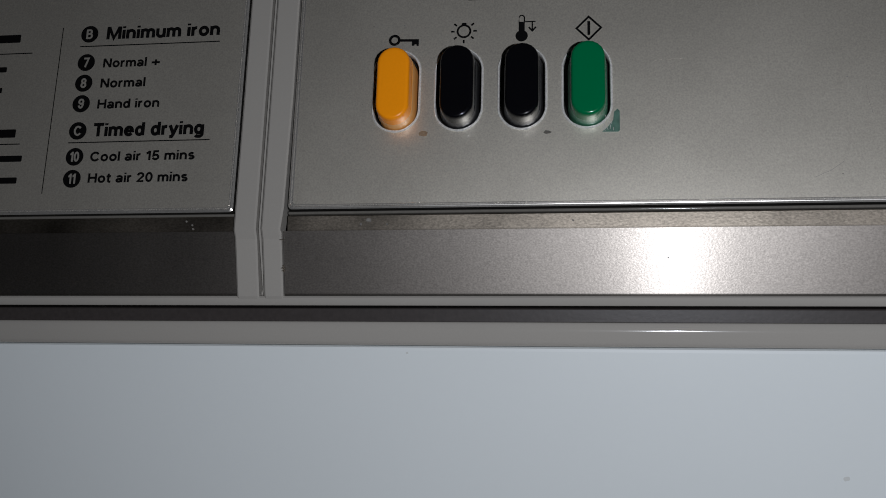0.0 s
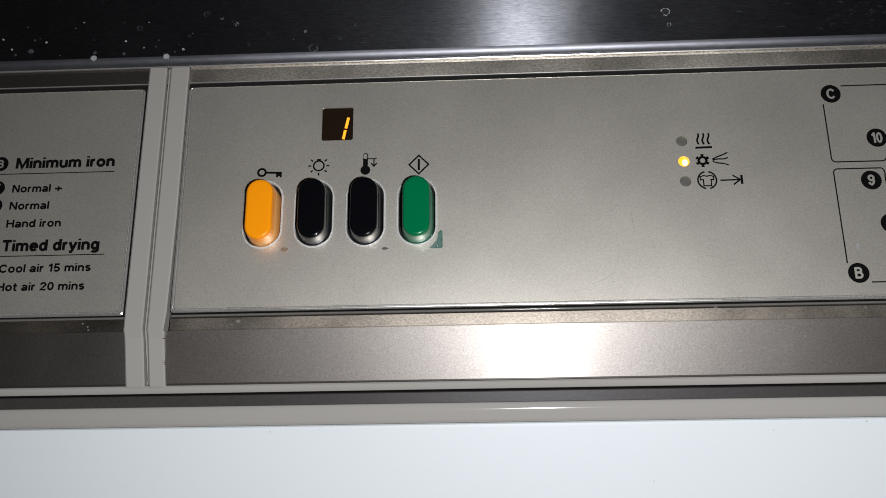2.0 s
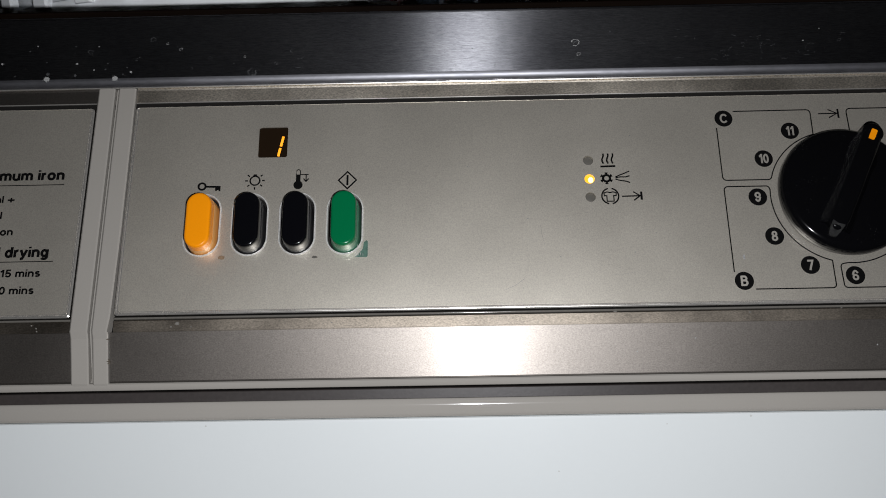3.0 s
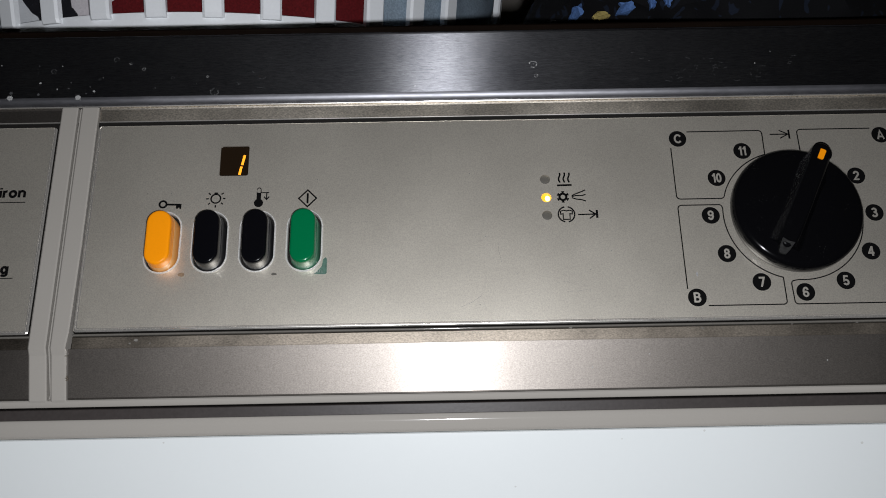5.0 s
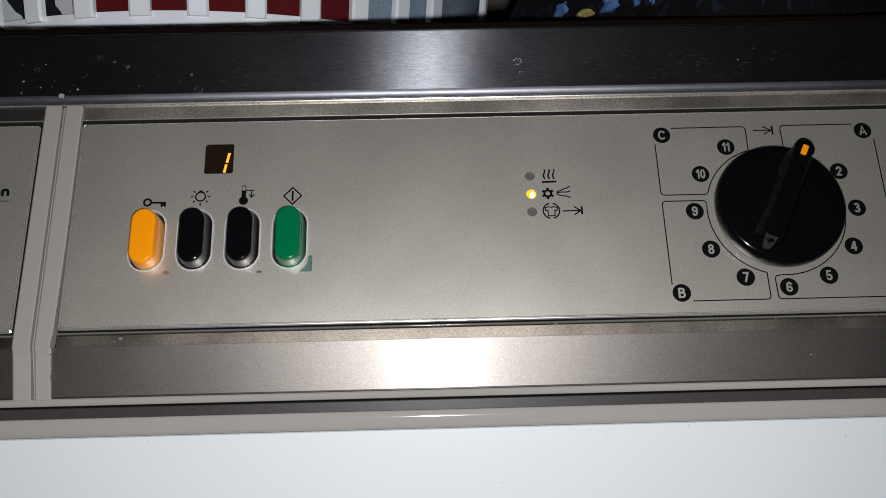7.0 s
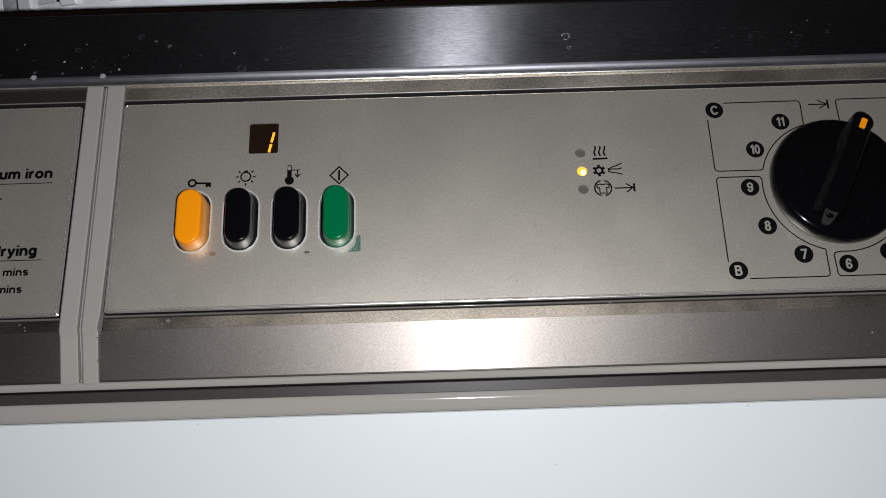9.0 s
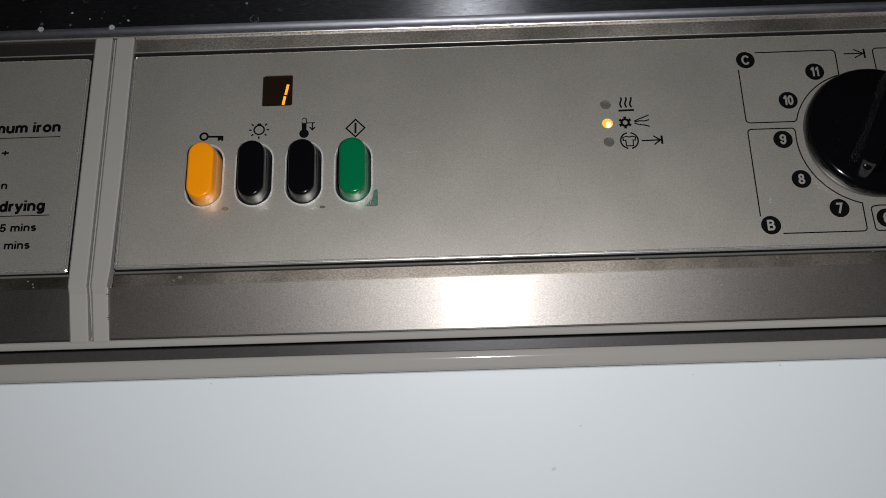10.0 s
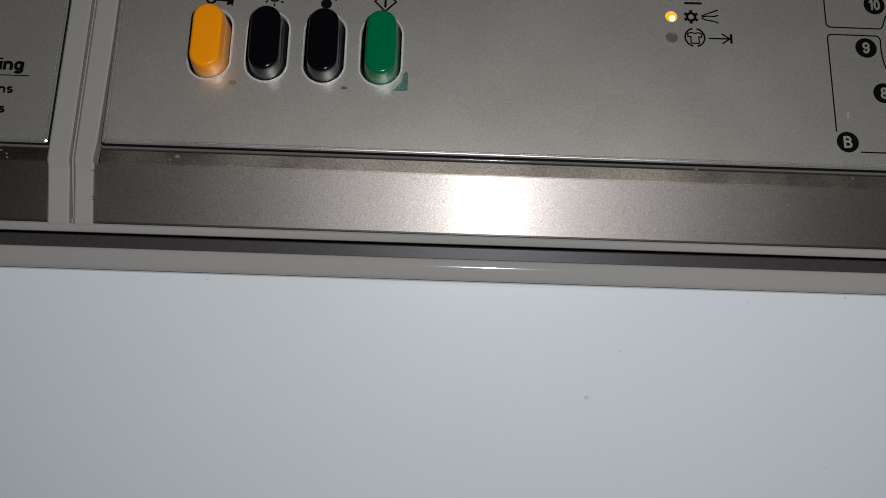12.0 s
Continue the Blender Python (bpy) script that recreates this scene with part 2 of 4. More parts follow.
def arc(cu, cv, r, a0, a1, n):
    """Points round a centre; angles in degrees, clockwise from up."""
    return [(cu + r * math.sin(radians(a0 + (a1 - a0) * i / n)), cv + r * math.cos(radians(a0 + (a1 - a0) * i / n))) for i in range(n + 1)]


def stadium(cu, cv, width, height, n=10):
    r, h = width / 2, (height - width) / 2
    return arc(cu, cv + h, r, -90, 90, n) + arc(cu, cv - h, r, 90, 270, n)


def circle(cu, cv, r, n=28):
    return arc(cu, cv, r, 0, 360, n)[:-1]


def rounded_box(u0, v0, u1, v1, r, n=4):
    return arc(u0 + r, v1 - r, r, -90, 0, n) + arc(u1 - r, v1 - r, r, 0, 90, n) + arc(u1 - r, v0 + r, r, 90, 180, n) + arc(u0 + r, v0 + r, r, 180, 270, n)


def at_w(points, w):
    return [(u * MM, v * MM, w * MM) for u, v in points]


def flat(bm, points, w0, w1):
    """A thin raised shape on the panel."""
    loops(bm, [at_w(points, w0), at_w(points, w1)])


def ribbon(bm, points, width, w0=0.0, w1=0.10, closed=False):
    """A printed line of even width through points."""
    n = len(points)
    left, right = [], []
    for i, p in enumerate(points):
        a = points[i - 1] if i or closed else points[i]
        b = points[(i + 1) % n] if i < n - 1 or closed else points[i]
        d1 = Vector((p[0] - a[0], p[1] - a[1]))
        d2 = Vector((b[0] - p[0], b[1] - p[1]))
        d = (d1.normalized() if d1.length else Vector((0, 0))) + (d2.normalized() if d2.length else Vector((0, 0)))
        d = d.normalized() if d.length > 1e-6 else Vector((1, 0))
        side = Vector((-d.y, d.x))
        k = 1.0
        if d1.length and d2.length:
            k = min(1.8, 1 / max(0.3, d.dot(d2.normalized())))
        left.append((p[0] + side.x * width / 2 * k, p[1] + side.y * width / 2 * k))
        right.append((p[0] - side.x * width / 2 * k, p[1] - side.y * width / 2 * k))
    quad = []
    for l, r in zip(left, right):
        quad.append([(l[0] * MM, l[1] * MM, w0 * MM), (l[0] * MM, l[1] * MM, w1 * MM), (r[0] * MM, r[1] * MM, w1 * MM), (r[0] * MM, r[1] * MM, w0 * MM)])
    if closed:
        quad.append(quad[0])
    loops(bm, quad, True, not closed, not closed)
    if closed:
        bmesh.ops.remove_doubles(bm, verts=bm.verts, dist=1e-7)


def bow(cx, cy, rx, ry, a0, a1, n=9):
    """Part of an oval for a letter; angles in degrees, clockwise from up."""
    return [(cx + rx * math.sin(radians(a0 + (a1 - a0) * i / n)), cy + ry * math.cos(radians(a0 + (a1 - a0) * i / n))) for i in range(n + 1)]


def oval(cx, cy, rx, ry):
    return bow(cx, cy, rx, ry, 0, 360, 18)[:-1] + ["closed"]


# a plain sans-serif alphabet, capitals one unit high: width and strokes of each letter
LETTERS = {
    "M": (0.84, [(0.08, 0), (0.08, 1)], [(0.76, 0), (0.76, 1)], [(0.11, 0.97), (0.42, 0.08), (0.73, 0.97)]),
    "N": (0.68, [(0.08, 0), (0.08, 1)], [(0.60, 0), (0.60, 1)], [(0.10, 0.97), (0.58, 0.03)]),
    "H": (0.68, [(0.08, 0), (0.08, 1)], [(0.60, 0), (0.60, 1)], [(0.08, 0.52), (0.60, 0.52)]),
    "T": (0.60, [(0, 0.92), (0.60, 0.92)], [(0.30, 0), (0.30, 0.92)]),
    "A": (0.70, [(0.05, 0), (0.35, 0.97), (0.65, 0)], [(0.15, 0.30), (0.55, 0.30)]),
    "B": (0.62, [(0.08, 0), (0.08, 1)], [(0.08, 0.92), (0.32, 0.92)] + bow(0.32, 0.73, 0.19, 0.19, 10, 170) + [(0.08, 0.53)], [(0.08, 0.53), (0.34, 0.53)] + bow(0.34, 0.305, 0.22, 0.225, 10, 170) + [(0.08, 0.08)]),
    "C": (0.72, bow(0.38, 0.5, 0.30, 0.42, 55, -235, 16)),
    "i": (0.16, [(0.08, 0), (0.08, 0.72)], [(0.08, 0.85), (0.08, 1)]),
    "l": (0.16, [(0.08, 0), (0.08, 1)]),
    "n": (0.54, [(0.08, 0), (0.08, 0.72)], [(0.08, 0.38)] + bow(0.27, 0.42, 0.19, 0.22, -80, 90) + [(0.46, 0)]),
    "m": (0.82, [(0.08, 0), (0.08, 0.72)], [(0.08, 0.38)] + bow(0.245, 0.44, 0.165, 0.20, -80, 90) + [(0.41, 0)], [(0.41, 0.38)] + bow(0.575, 0.44, 0.165, 0.20, -80, 90) + [(0.74, 0)]),
    "u": (0.54, [(0.08, 0.72)] + bow(0.27, 0.29, 0.19, 0.22, 270, 100) + [(0.46, 0.34)], [(0.46, 0), (0.46, 0.72)]),
    "r": (0.35, [(0.08, 0), (0.08, 0.72)], [(0.08, 0.38)] + bow(0.29, 0.42, 0.21, 0.22, -80, 5)),
    "o": (0.58, oval(0.29, 0.36, 0.21, 0.29)),
    "e": (0.56, [(0.10, 0.37), (0.48, 0.37)] + bow(0.28, 0.36, 0.20, 0.29, 80, -235, 14)),
    "d": (0.54, oval(0.26, 0.36, 0.18, 0.29), [(0.46, 0), (0.46, 1)]),
    "a": (0.54, oval(0.24, 0.21, 0.17, 0.14), [(0.45, 0), (0.45, 0.46)] + bow(0.265, 0.47, 0.185, 0.18, 80, -70)),
    "y": (0.52, [(0.05, 0.72), (0.26, 0.06)], [(0.47, 0.72), (0.24, -0.02), (0.18, -0.14), (0.05, -0.15)]),
    "g": (0.54, oval(0.26, 0.37, 0.18, 0.28), [(0.46, 0.72), (0.46, 0.0)] + bow(0.265, -0.02, 0.195, 0.16, 100, 245)),
    "s": (0.50, bow(0.25, 0.51, 0.16, 0.14, 65, -170) + bow(0.25, 0.22, 0.17, 0.145, 10, 245)),
    "t": (0.34, [(0.15, 0.93), (0.15, 0.16), (0.20, 0.08), (0.33, 0.07)], [(0, 0.65), (0.33, 0.65)]),
    "+": (0.70, [(0.02, 0.38), (0.68, 0.38)], [(0.35, 0.06), (0.35, 0.70)]),
    "0": (0.56, oval(0.28, 0.5, 0.20, 0.42)),
    "1": (0.38, [(0.28, 0), (0.28, 1)], [(0.03, 0.72), (0.15, 0.76), (0.25, 0.92)]),
    "2": (0.56, bow(0.28, 0.68, 0.20, 0.24, -90, 105) + [(0.08, 0.08), (0.52, 0.08)]),
    "3": (0.56, bow(0.27, 0.72, 0.18, 0.20, -75, 165) + [(0.20, 0.52)], [(0.20, 0.52)] + bow(0.27, 0.30, 0.21, 0.22, 10, 255)),
    "4": (0.58, [(0.40, 0), (0.40, 1)], [(0.38, 0.95), (0.07, 0.30), (0.56, 0.30)]),
    "5": (0.56, [(0.49, 0.92), (0.15, 0.92), (0.10, 0.48)] + bow(0.27, 0.32, 0.21, 0.24, -40, 250)),
    "6": (0.56, oval(0.28, 0.30, 0.20, 0.22), bow(0.30, 0.46, 0.22, 0.46, 60, -85)),
    "7": (0.54, [(0.03, 0.92), (0.49, 0.92), (0.20, 0)]),
    "8": (0.56, oval(0.28, 0.72, 0.17, 0.20), oval(0.28, 0.29, 0.20, 0.21)),
    "9": (0.56, oval(0.28, 0.70, 0.20, 0.22), bow(0.26, 0.54, 0.22, 0.46, 95, 240)),
}


def lettering(words, u0, u1, v, height, parent, mat, w=0.1, weight=0.2, name="lettering", centred=False):
    """Words from u0 to u1 on the base line v, with capitals of that height; centred: about the middle instead."""
    spans, x = [], 0.0
    for c in words:
        spans.append(x)
        x += 0.30 if c == " " else LETTERS[c][0] + 0.075
    sx = (u1 - u0) / (x - 0.075)
    v0 = v - height / 2 if centred else v
    bm = bmesh.new()
    layer = 0
    for c, x in zip(words, spans):
        for stroke in LETTERS[c][1:] if c != " " else ():
            closed = stroke[-1] == "closed"
            points = [(u0 + (x + p[0]) * sx, v0 + p[1] * height) for p in (stroke[:-1] if closed else stroke)]
            ribbon(bm, points, weight * (sx + height) / 2, w, w + 0.03 + 0.004 * (layer % 6), closed)
            layer += 1
    return link(name, bm, mat, parent, "", PANEL)


def plate_with_holes(outer, inner_edge, holes, thick):
    """A plate: a flat face with holes, a chamfered rim and the walls of the holes."""
    bm = bmesh.new()

    def ring(points, w):
        return [bm.verts.new((u * MM, v * MM, w * MM)) for u, v in points]

    def wall(a, b, index=0):
        for i in range(len(a)):
            bm.faces.new((a[i], a[(i + 1) % len(a)], b[(i + 1) % len(a)], b[i])).material_index = index

    outlines = [inner_edge] + holes
    tops = [ring(h, 0) for h in outlines]
    top = tops.pop(0)
    points, lines, verts = [], [], top + [v for vs in tops for v in vs]
    for h in outlines:
        k = len(points)
        points += [Vector(p) for p in h]
        lines += [(k + i, k + (i + 1) % len(h)) for i in range(len(h))]
    co, _, faces, origin, _, _ = geometry.delaunay_2d_cdt(points, lines, [], 1, 1e-5)
    which = [k for k, h in enumerate(outlines) for _ in h]
    for f in faces:
        rims = {which[origin[i][0]] for i in f}
        if len(rims) == 1 and rims != {0}:
            continue
        bm.faces.new([verts[origin[i][0]] for i in f])
    last = top
    for k, w, index in ((0.04, 0.05, 1), (0.15, 0.05, 1), (0.20, -0.18, 1), (0.34, -0.2, 1), (0.42, 0.06, 1), (0.50, 0.12, 1), (0.60, 0.08, 1), (0.86, -0.25, 1), (1.0, -0.9, 2), (1.0, -thick, 2)):
        step = ring([(a[0] * (1 - k) + b[0] * k, a[1] * (1 - k) + b[1] * k) for a, b in zip(inner_edge, outer)], w)
        wall(last, step, index)
        last = step
    for h, vs in zip(holes, tops):
        low = ring(h, -thick)
        wall(vs, low)
    return bm


# ---- room: plain dark walls that close the place ----
def slab(name, lo, hi, mat):
    bm = bmesh.new()
    bmesh.ops.create_cube(bm, size=1)
    bm.transform(Matrix.Translation([(a + b) / 2 for a, b in zip(lo, hi)]) @ Matrix.Diagonal([b - a for a, b in zip(lo, hi)] + [1]))
    return link(name, bm, mat)


tagged(slab("floor", (-1.5, -1.8, -0.1), (1.6, 0.75, 0), FLOOR_TILE), "brown floor under the dryer", "floor", kind="structure")
tagged(slab("ceiling", (-1.5, -1.8, 2.4), (1.6, 0.75, 2.5), WALL), "dim painted ceiling of the room", "ceiling", kind="structure")
tagged(slab("wall_north", (-1.5, 0.75, 0), (1.6, 0.85, 2.4), WALL), "dim painted wall behind the dryer", "wall", kind="structure")
tagged(slab("wall_south", (-1.5, -1.9, 0), (1.6, -1.8, 2.4), WALL), "dim painted wall facing the dryer", "wall", kind="structure")
tagged(slab("wall_west", (-1.6, -1.8, 0), (-1.5, 0.75, 2.4), WALL), "dim painted side wall of the room", "wall", kind="structure")
tagged(slab("wall_east", (1.6, -1.8, 0), (1.7, 0.75, 2.4), WALL), "dim painted side wall of the room", "wall", kind="structure")

# ---- tumble dryer ----
dryer = base("tumble_dryer", 0.0425, 0.25, 0.0, "white tumble dryer with silver control panel and steel edges", "tumble dryer")


def w2(y, z):
    """Millimetres in the section plane, from the panel's origin."""
    return (y * MM, Z0 + z * MM)


def panel_yz(v, w):
    p = PANEL @ Vector((0, v * MM, w * MM))
    return (p.y, p.z)


# white cabinet behind and the white front below the panel
bm = along_x([w2(20, -115), (0.56, Z0 - 0.115), (0.56, 0.012), (-0.010, 0.012), w2(-10, -115)], X0, X1)
link("cabinet", bm, WHITE_ENAMEL, dryer)
bm = along_x([w2(-29.0, -109.5), w2(-28.7, -108.7), w2(-28.0, -108.4), w2(-12, -108.4), (-0.012, 0.015), (-0.029, 0.015)], X0, X1)
front = link("front_panel", bm, WHITE_ENAMEL, dryer, "white enamelled front with tiny dark specks")
bm = along_x([w2(20, 30), (0.55, Z0 + 0.030), (0.55, Z0 - 0.115), w2(20, -115)], X0 + 0.001, X1 - 0.001)
link("upper_cabinet", bm, WHITE_ENAMEL, dryer)

# grey nose below the slot, with a rounded front edge
nose = [w2(-6, -101.7), w2(-27.2, -101.7), w2(-27.5, -101.63), w2(-27.8, -101.75), w2(-28.0, -102.0), w2(-28.2, -102.45), w2(-28.46, -103.25), w2(-28.53, -103.5), w2(-28.6, -103.8), w2(-28.63, -104.15), w2(-28.64, -104.4), w2(-28.74, -106.7), w2(-28.6, -107.7), w2(-28.2, -108.15), w2(-6, -108.15)]
link("lower_trim", along_x(nose, X0, X1), GREY_PLASTIC, dryer, "grey plastic trim with a rounded nose", smooth=True)
# grey frame that carries the panel, its underside sloping back into the slot
frame_section = [w2(-26.0, -94.2), w2(-28.2, -94.3), w2(-28.6, -94.7), w2(-28.6, -95.2), w2(-28.45, -96.5), w2(-28.2, -96.9), w2(-27.6, -97.15), w2(-26.0, -97.3), w2(-7.4, -98.4), w2(14, -98.9), panel_yz(14, -9), panel_yz(-74, -9), panel_yz(-81, -7)]
link("panel_frame", along_x(frame_section, X0, X1), GREY_PLASTIC, dryer, smooth=True)
slot = [w2(-6.9, -98.5), w2(-6.9, -101.25), w2(10, -101.25), w2(10, -99.0)]
link("slot_backing", along_x(slot, X0, X1), DARK_PLASTIC, dryer)
# shade under the panel's overhang is put into this ledge's dark colour
link("slot_ledge", along_x([w2(-24.0, -97.95), w2(-26.9, -97.95), w2(-27.2, -98.2), w2(-27.4, -101.5), w2(-27.4, -101.6), w2(-24.0, -101.6)], X0, X1), LEDGE_SHADE, dryer, "strip in the slot, coloured dark for the shade there")
# dark strip added to give the gap under the upper rail its shade
link("gap_shade", along_x([panel_yz(10.05, -5), panel_yz(10.05, -1.5), panel_yz(12.3, -1.4), panel_yz(12.3, -5)], X0 + 0.002, X1 - 0.002), DARK_PLASTIC, dryer, "black strip standing in for the shaded gap along the upper rail")
# dark tray behind the plates
tray = [panel_yz(19, -8.9), panel_yz(19, -4.2), panel_yz(-79, -4.2), panel_yz(-79, -8.9)]
link("tray", along_x(tray, X0 + 0.002, X1 - 0.002), DARK_PLASTIC, dryer)

# lower steel rail on both sides of the divider: a narrow facet and a tall face
for a, b in ((X0, -0.0640), (-0.0495, X1)):
    bevel = [panel_yz(-76.2, -5.0), panel_yz(-76.2, -1.5), panel_yz(-76.5, -1.25), panel_yz(-80.2, -1.65), panel_yz(-80.5, -1.8), panel_yz(-80.9, -5.0)]
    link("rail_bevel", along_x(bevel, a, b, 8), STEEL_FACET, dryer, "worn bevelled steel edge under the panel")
    rail = [w2(-26.85, -75.97), w2(-28.0, -93.6), w2(-27.9, -94.1), w2(-20.5, -94.1), w2(-20.5, -78.2)]
    link("lower_rail", along_x(rail, a if a < -0.1 else a - 0.0012, b, 8), STEEL_RAIL, dryer, "satin steel rail with a bright reflection")
    top = [panel_yz(18.8, -0.6), panel_yz(18.2, -0.3), panel_yz(17.6, -0.5), panel_yz(12.75, -1.15), panel_yz(12.7, -5), panel_yz(18.8, -5)]
    # weaker light left of the divider is put in as a darker steel
    link("upper_rail", along_x(top, a, b, 8), STEEL_UPPER_LIT if a > X0 else STEEL_RAIL, dryer, "worn steel rail along the panel's upper edge")
    edge = [panel_yz(12.68, -5), panel_yz(12.68, -1.0), panel_yz(12.5, -0.9), panel_yz(12.32, -1.05), panel_yz(12.32, -5)]
    link("rail_edge", along_x(edge, a, b, 8), POLISHED, dryer, "thin bright edge of the upper rail")

# divider: two grey strips with a groove between, bending with the panel
for a, b, taper in ((-64.6, -58.1, 0.0), (-56.6, -49.8, 1.2)):   # the strip beside the control plate narrows towards the bend
    rings = []
    section = [(a, -5.0), (a, -0.4), (a + 0.5, 0.0), (b - 0.5, 0.0), (b, -0.4), (b, -5.0)]
    for v, low in ((18.2, 0.0), (-40.0, 0.0), (-74.5, 0.5), (-80.4, 1.0)):
        rings.append([PANEL @ Vector(((u - taper * low * (k > 2)) * MM, v * MM, (0.6 + d) * MM)) for k, (u, d) in enumerate(section)])
    for y, z in ((-28.3, -78.0), (-28.9, -94.2), (-28.5, -95.4)):
        rings.append([Vector(((u - taper * (k > 2)) * MM, (y - d * 0.98) * MM, Z0 + z * MM)) for k, (u, d) in enumerate(section)])
    bm = bmesh.new()
    loops(bm, rings)
    link("divider_strip", bm, GREY_PLASTIC, dryer, "grey plastic divider strip")
bm = bmesh.new()
rings = [[PANEL @ Vector((u * MM, v * MM, w * MM)) for u, w in ((-58.4, -5), (-58.4, -2.0), (-57.9, -1.9), (-57.55, -0.6), (-57.1, -0.6), (-56.8, -1.9), (-56.4, -2.0), (-56.4, -5))] for v in (18.2, -80.0)]
rings.append([Vector((u * MM, (-26.8 - w * 0.98 - 0.6) * MM, Z0 - 0.0935)) for u, w in ((-58.4, -5), (-58.4, -2.0), (-57.9, -1.9), (-57.55, -0.6), (-57.1, -0.6), (-56.8, -1.9), (-56.4, -2.0), (-56.4, -5))])
loops(bm, rings)
link("divider_groove", bm, GREY_PLASTIC, dryer)

# ---- silver control plate with its openings ----
BUTTONS = [(-19.6, -40.3), (-1.75, -40.35), (16.15, -40.4), (34.0, -40.45)]
LAMPS = [(126.5, -16.6), (126.6, -24.3), (126.5, -31.7)]
holes = [stadium(u, v + 0.3, 12.9, 24.3) for u, v in BUTTONS] + [circle(u, v, 1.95, 20) for u, v in LAMPS] + [rounded_box(0, -12.75, 11.2, 0.1, 0.8)]
PL, PR, PB, PT = -49.5, X1 * 1000 - 4, -74.9, 9.9
bm = plate_with_holes(rounded_box(PL, PB, PR, PT, 1.2), rounded_box(PL + 1.6, PB + 1.6, PR - 1.6, PT - 0.15, 0.8), holes, 3.0)
plate = link("control_plate", bm, ALUMINIUM, dryer, "silver control plate with a chamfered bright rim", PANEL)
plate.data.materials.append(POLISHED)
plate.data.materials.append(DARK_PLASTIC)
bm = plate_with_holes(rounded_box(X0 * 1000 + 4, PB - 0.6, -65.2, PT - 0.1, 1.2), rounded_box(X0 * 1000 + 5.6, PB + 1.0, -66.8, PT - 0.25, 0.8), [], 3.0)
legend = link("legend_plate", bm, ALUMINIUM, dryer, "silver plate printed with a list of programmes", PANEL)
legend.data.materials.append(POLISHED)
legend.data.materials.append(DARK_PLASTIC)


# rounded glossy seal along the lower edge of the plates
for a, b, v in ((X0, -0.0652, -75.95), (-0.0493, X1, -75.5)):
    section = [panel_yz(v - 0.42, -4.2), panel_yz(v - 0.42, -1.3)] + [panel_yz(v + q[0], q[1] - 1.3) for q in arc(0, 0, 0.42, -90, 90, 8)] + [panel_yz(v + 0.42, -4.2)]
    link("plate_seal", along_x(section, a, b), SEAL, dryer, "thin glossy grey seal", smooth=True)


# buttons: a tapering rounded cap in a worn bright surround
def button_cap(u, v, mat, skirt_mat, label):
    bm = bmesh.new()
    cu, cv = u + 0.25, v - 0.35
    loops(bm, [at_w(stadium(cu, cv, width, height), w) for w, width, height in ((3.3, 9.7, 22.1), (5.8, 9.4, 21.8), (6.7, 9.2, 21.6), (7.2, 8.8, 21.2), (7.45, 8.1, 20.5), (7.5, 7.0, 19.4), (7.5, 3.0, 15.0))])
    cap = link("button", bm, mat, dryer, label, PANEL, smooth=True)
    bm = bmesh.new()
    loops(bm, [at_w(stadium(cu, cv + 0.1, width, height), w) for w, width, height in ((-3.0, 10.9, 22.9), (0.3, 10.6, 22.7), (3.2, 9.9, 22.2), (3.4, 9.5, 21.8))])
    link("button_skirt", bm, skirt_mat, cap, "paler translucent skirt", PANEL, smooth=True)
    rnd = random.Random(round(u * 10))
    rings = []
    for a, b, w in ((12.6, 24.0, -1.4), (12.75, 24.15, 0.12), (13.0, 24.4, 0.34), (13.5, 24.9, 0.36), (13.9, 25.3, 0.12), (14.05, 25.45, 0.0)):
        rings.append([(p[0] + rnd.uniform(-0.06, 0.06) * MM, p[1] + rnd.uniform(-0.06, 0.06) * MM, p[2]) for p in at_w(stadium(u, v + 0.3, a, b, 16), w)])
    bm = bmesh.new()
    loops(bm, rings, True, False, False)
    link("button_surround", bm, RIM, cap, "worn bright surround", PANEL, smooth=True)
    bm = bmesh.new()
    loops(bm, [at_w(stadium(u, v + 0.3, 12.62, 24.0, 16), w) for w in (-3.6, -2.9)])
    link("button_well", bm, DARK_PLASTIC, cap, "", PANEL)


SKIRT_ORANGE = grainy("pale_orange_plastic", (0.75, 0.36, 0.10), 0.3, 0.0, 1500, 0.03, 0.02)
SKIRT_GREY = grainy("smoky_plastic", (0.022, 0.022, 0.024), 0.3, 0.0, 1500, 0.1, 0.05)
SKIRT_GREEN = grainy("pale_green_plastic", (0.06, 0.20, 0.12), 0.3, 0.0, 1500, 0.05, 0.05)
for (u, v), mat, skirt_mat, label in zip(BUTTONS, (ORANGE, BLACK_GLOSS, BLACK_GLOSS, GREEN), (SKIRT_ORANGE, SKIRT_GREY, SKIRT_GREY, SKIRT_GREEN), ("orange plastic push button", "black plastic push button", "black plastic push button", "green plastic push button")):
    button_cap(u, v, mat, skirt_mat, label)

# display with a lit digit
bm = bmesh.new()
flat(bm, rounded_box(0.05, -12.7, 11.15, 0.05, 0.8), -2.6, -0.35)
display = link("display", bm, DISPLAY_GLASS, dryer, "dark display window with a lit orange digit", PANEL)
for pts in ([(9.45, -3.8), (8.6, -8.0)], [(8.4, -8.7), (7.75, -12.2)]):
    bm = bmesh.new()
    ribbon(bm, pts, 0.95, -0.34, -0.26)
    link("digit_segment", bm, DIGIT_GLOW, display, "lit orange segment", PANEL)

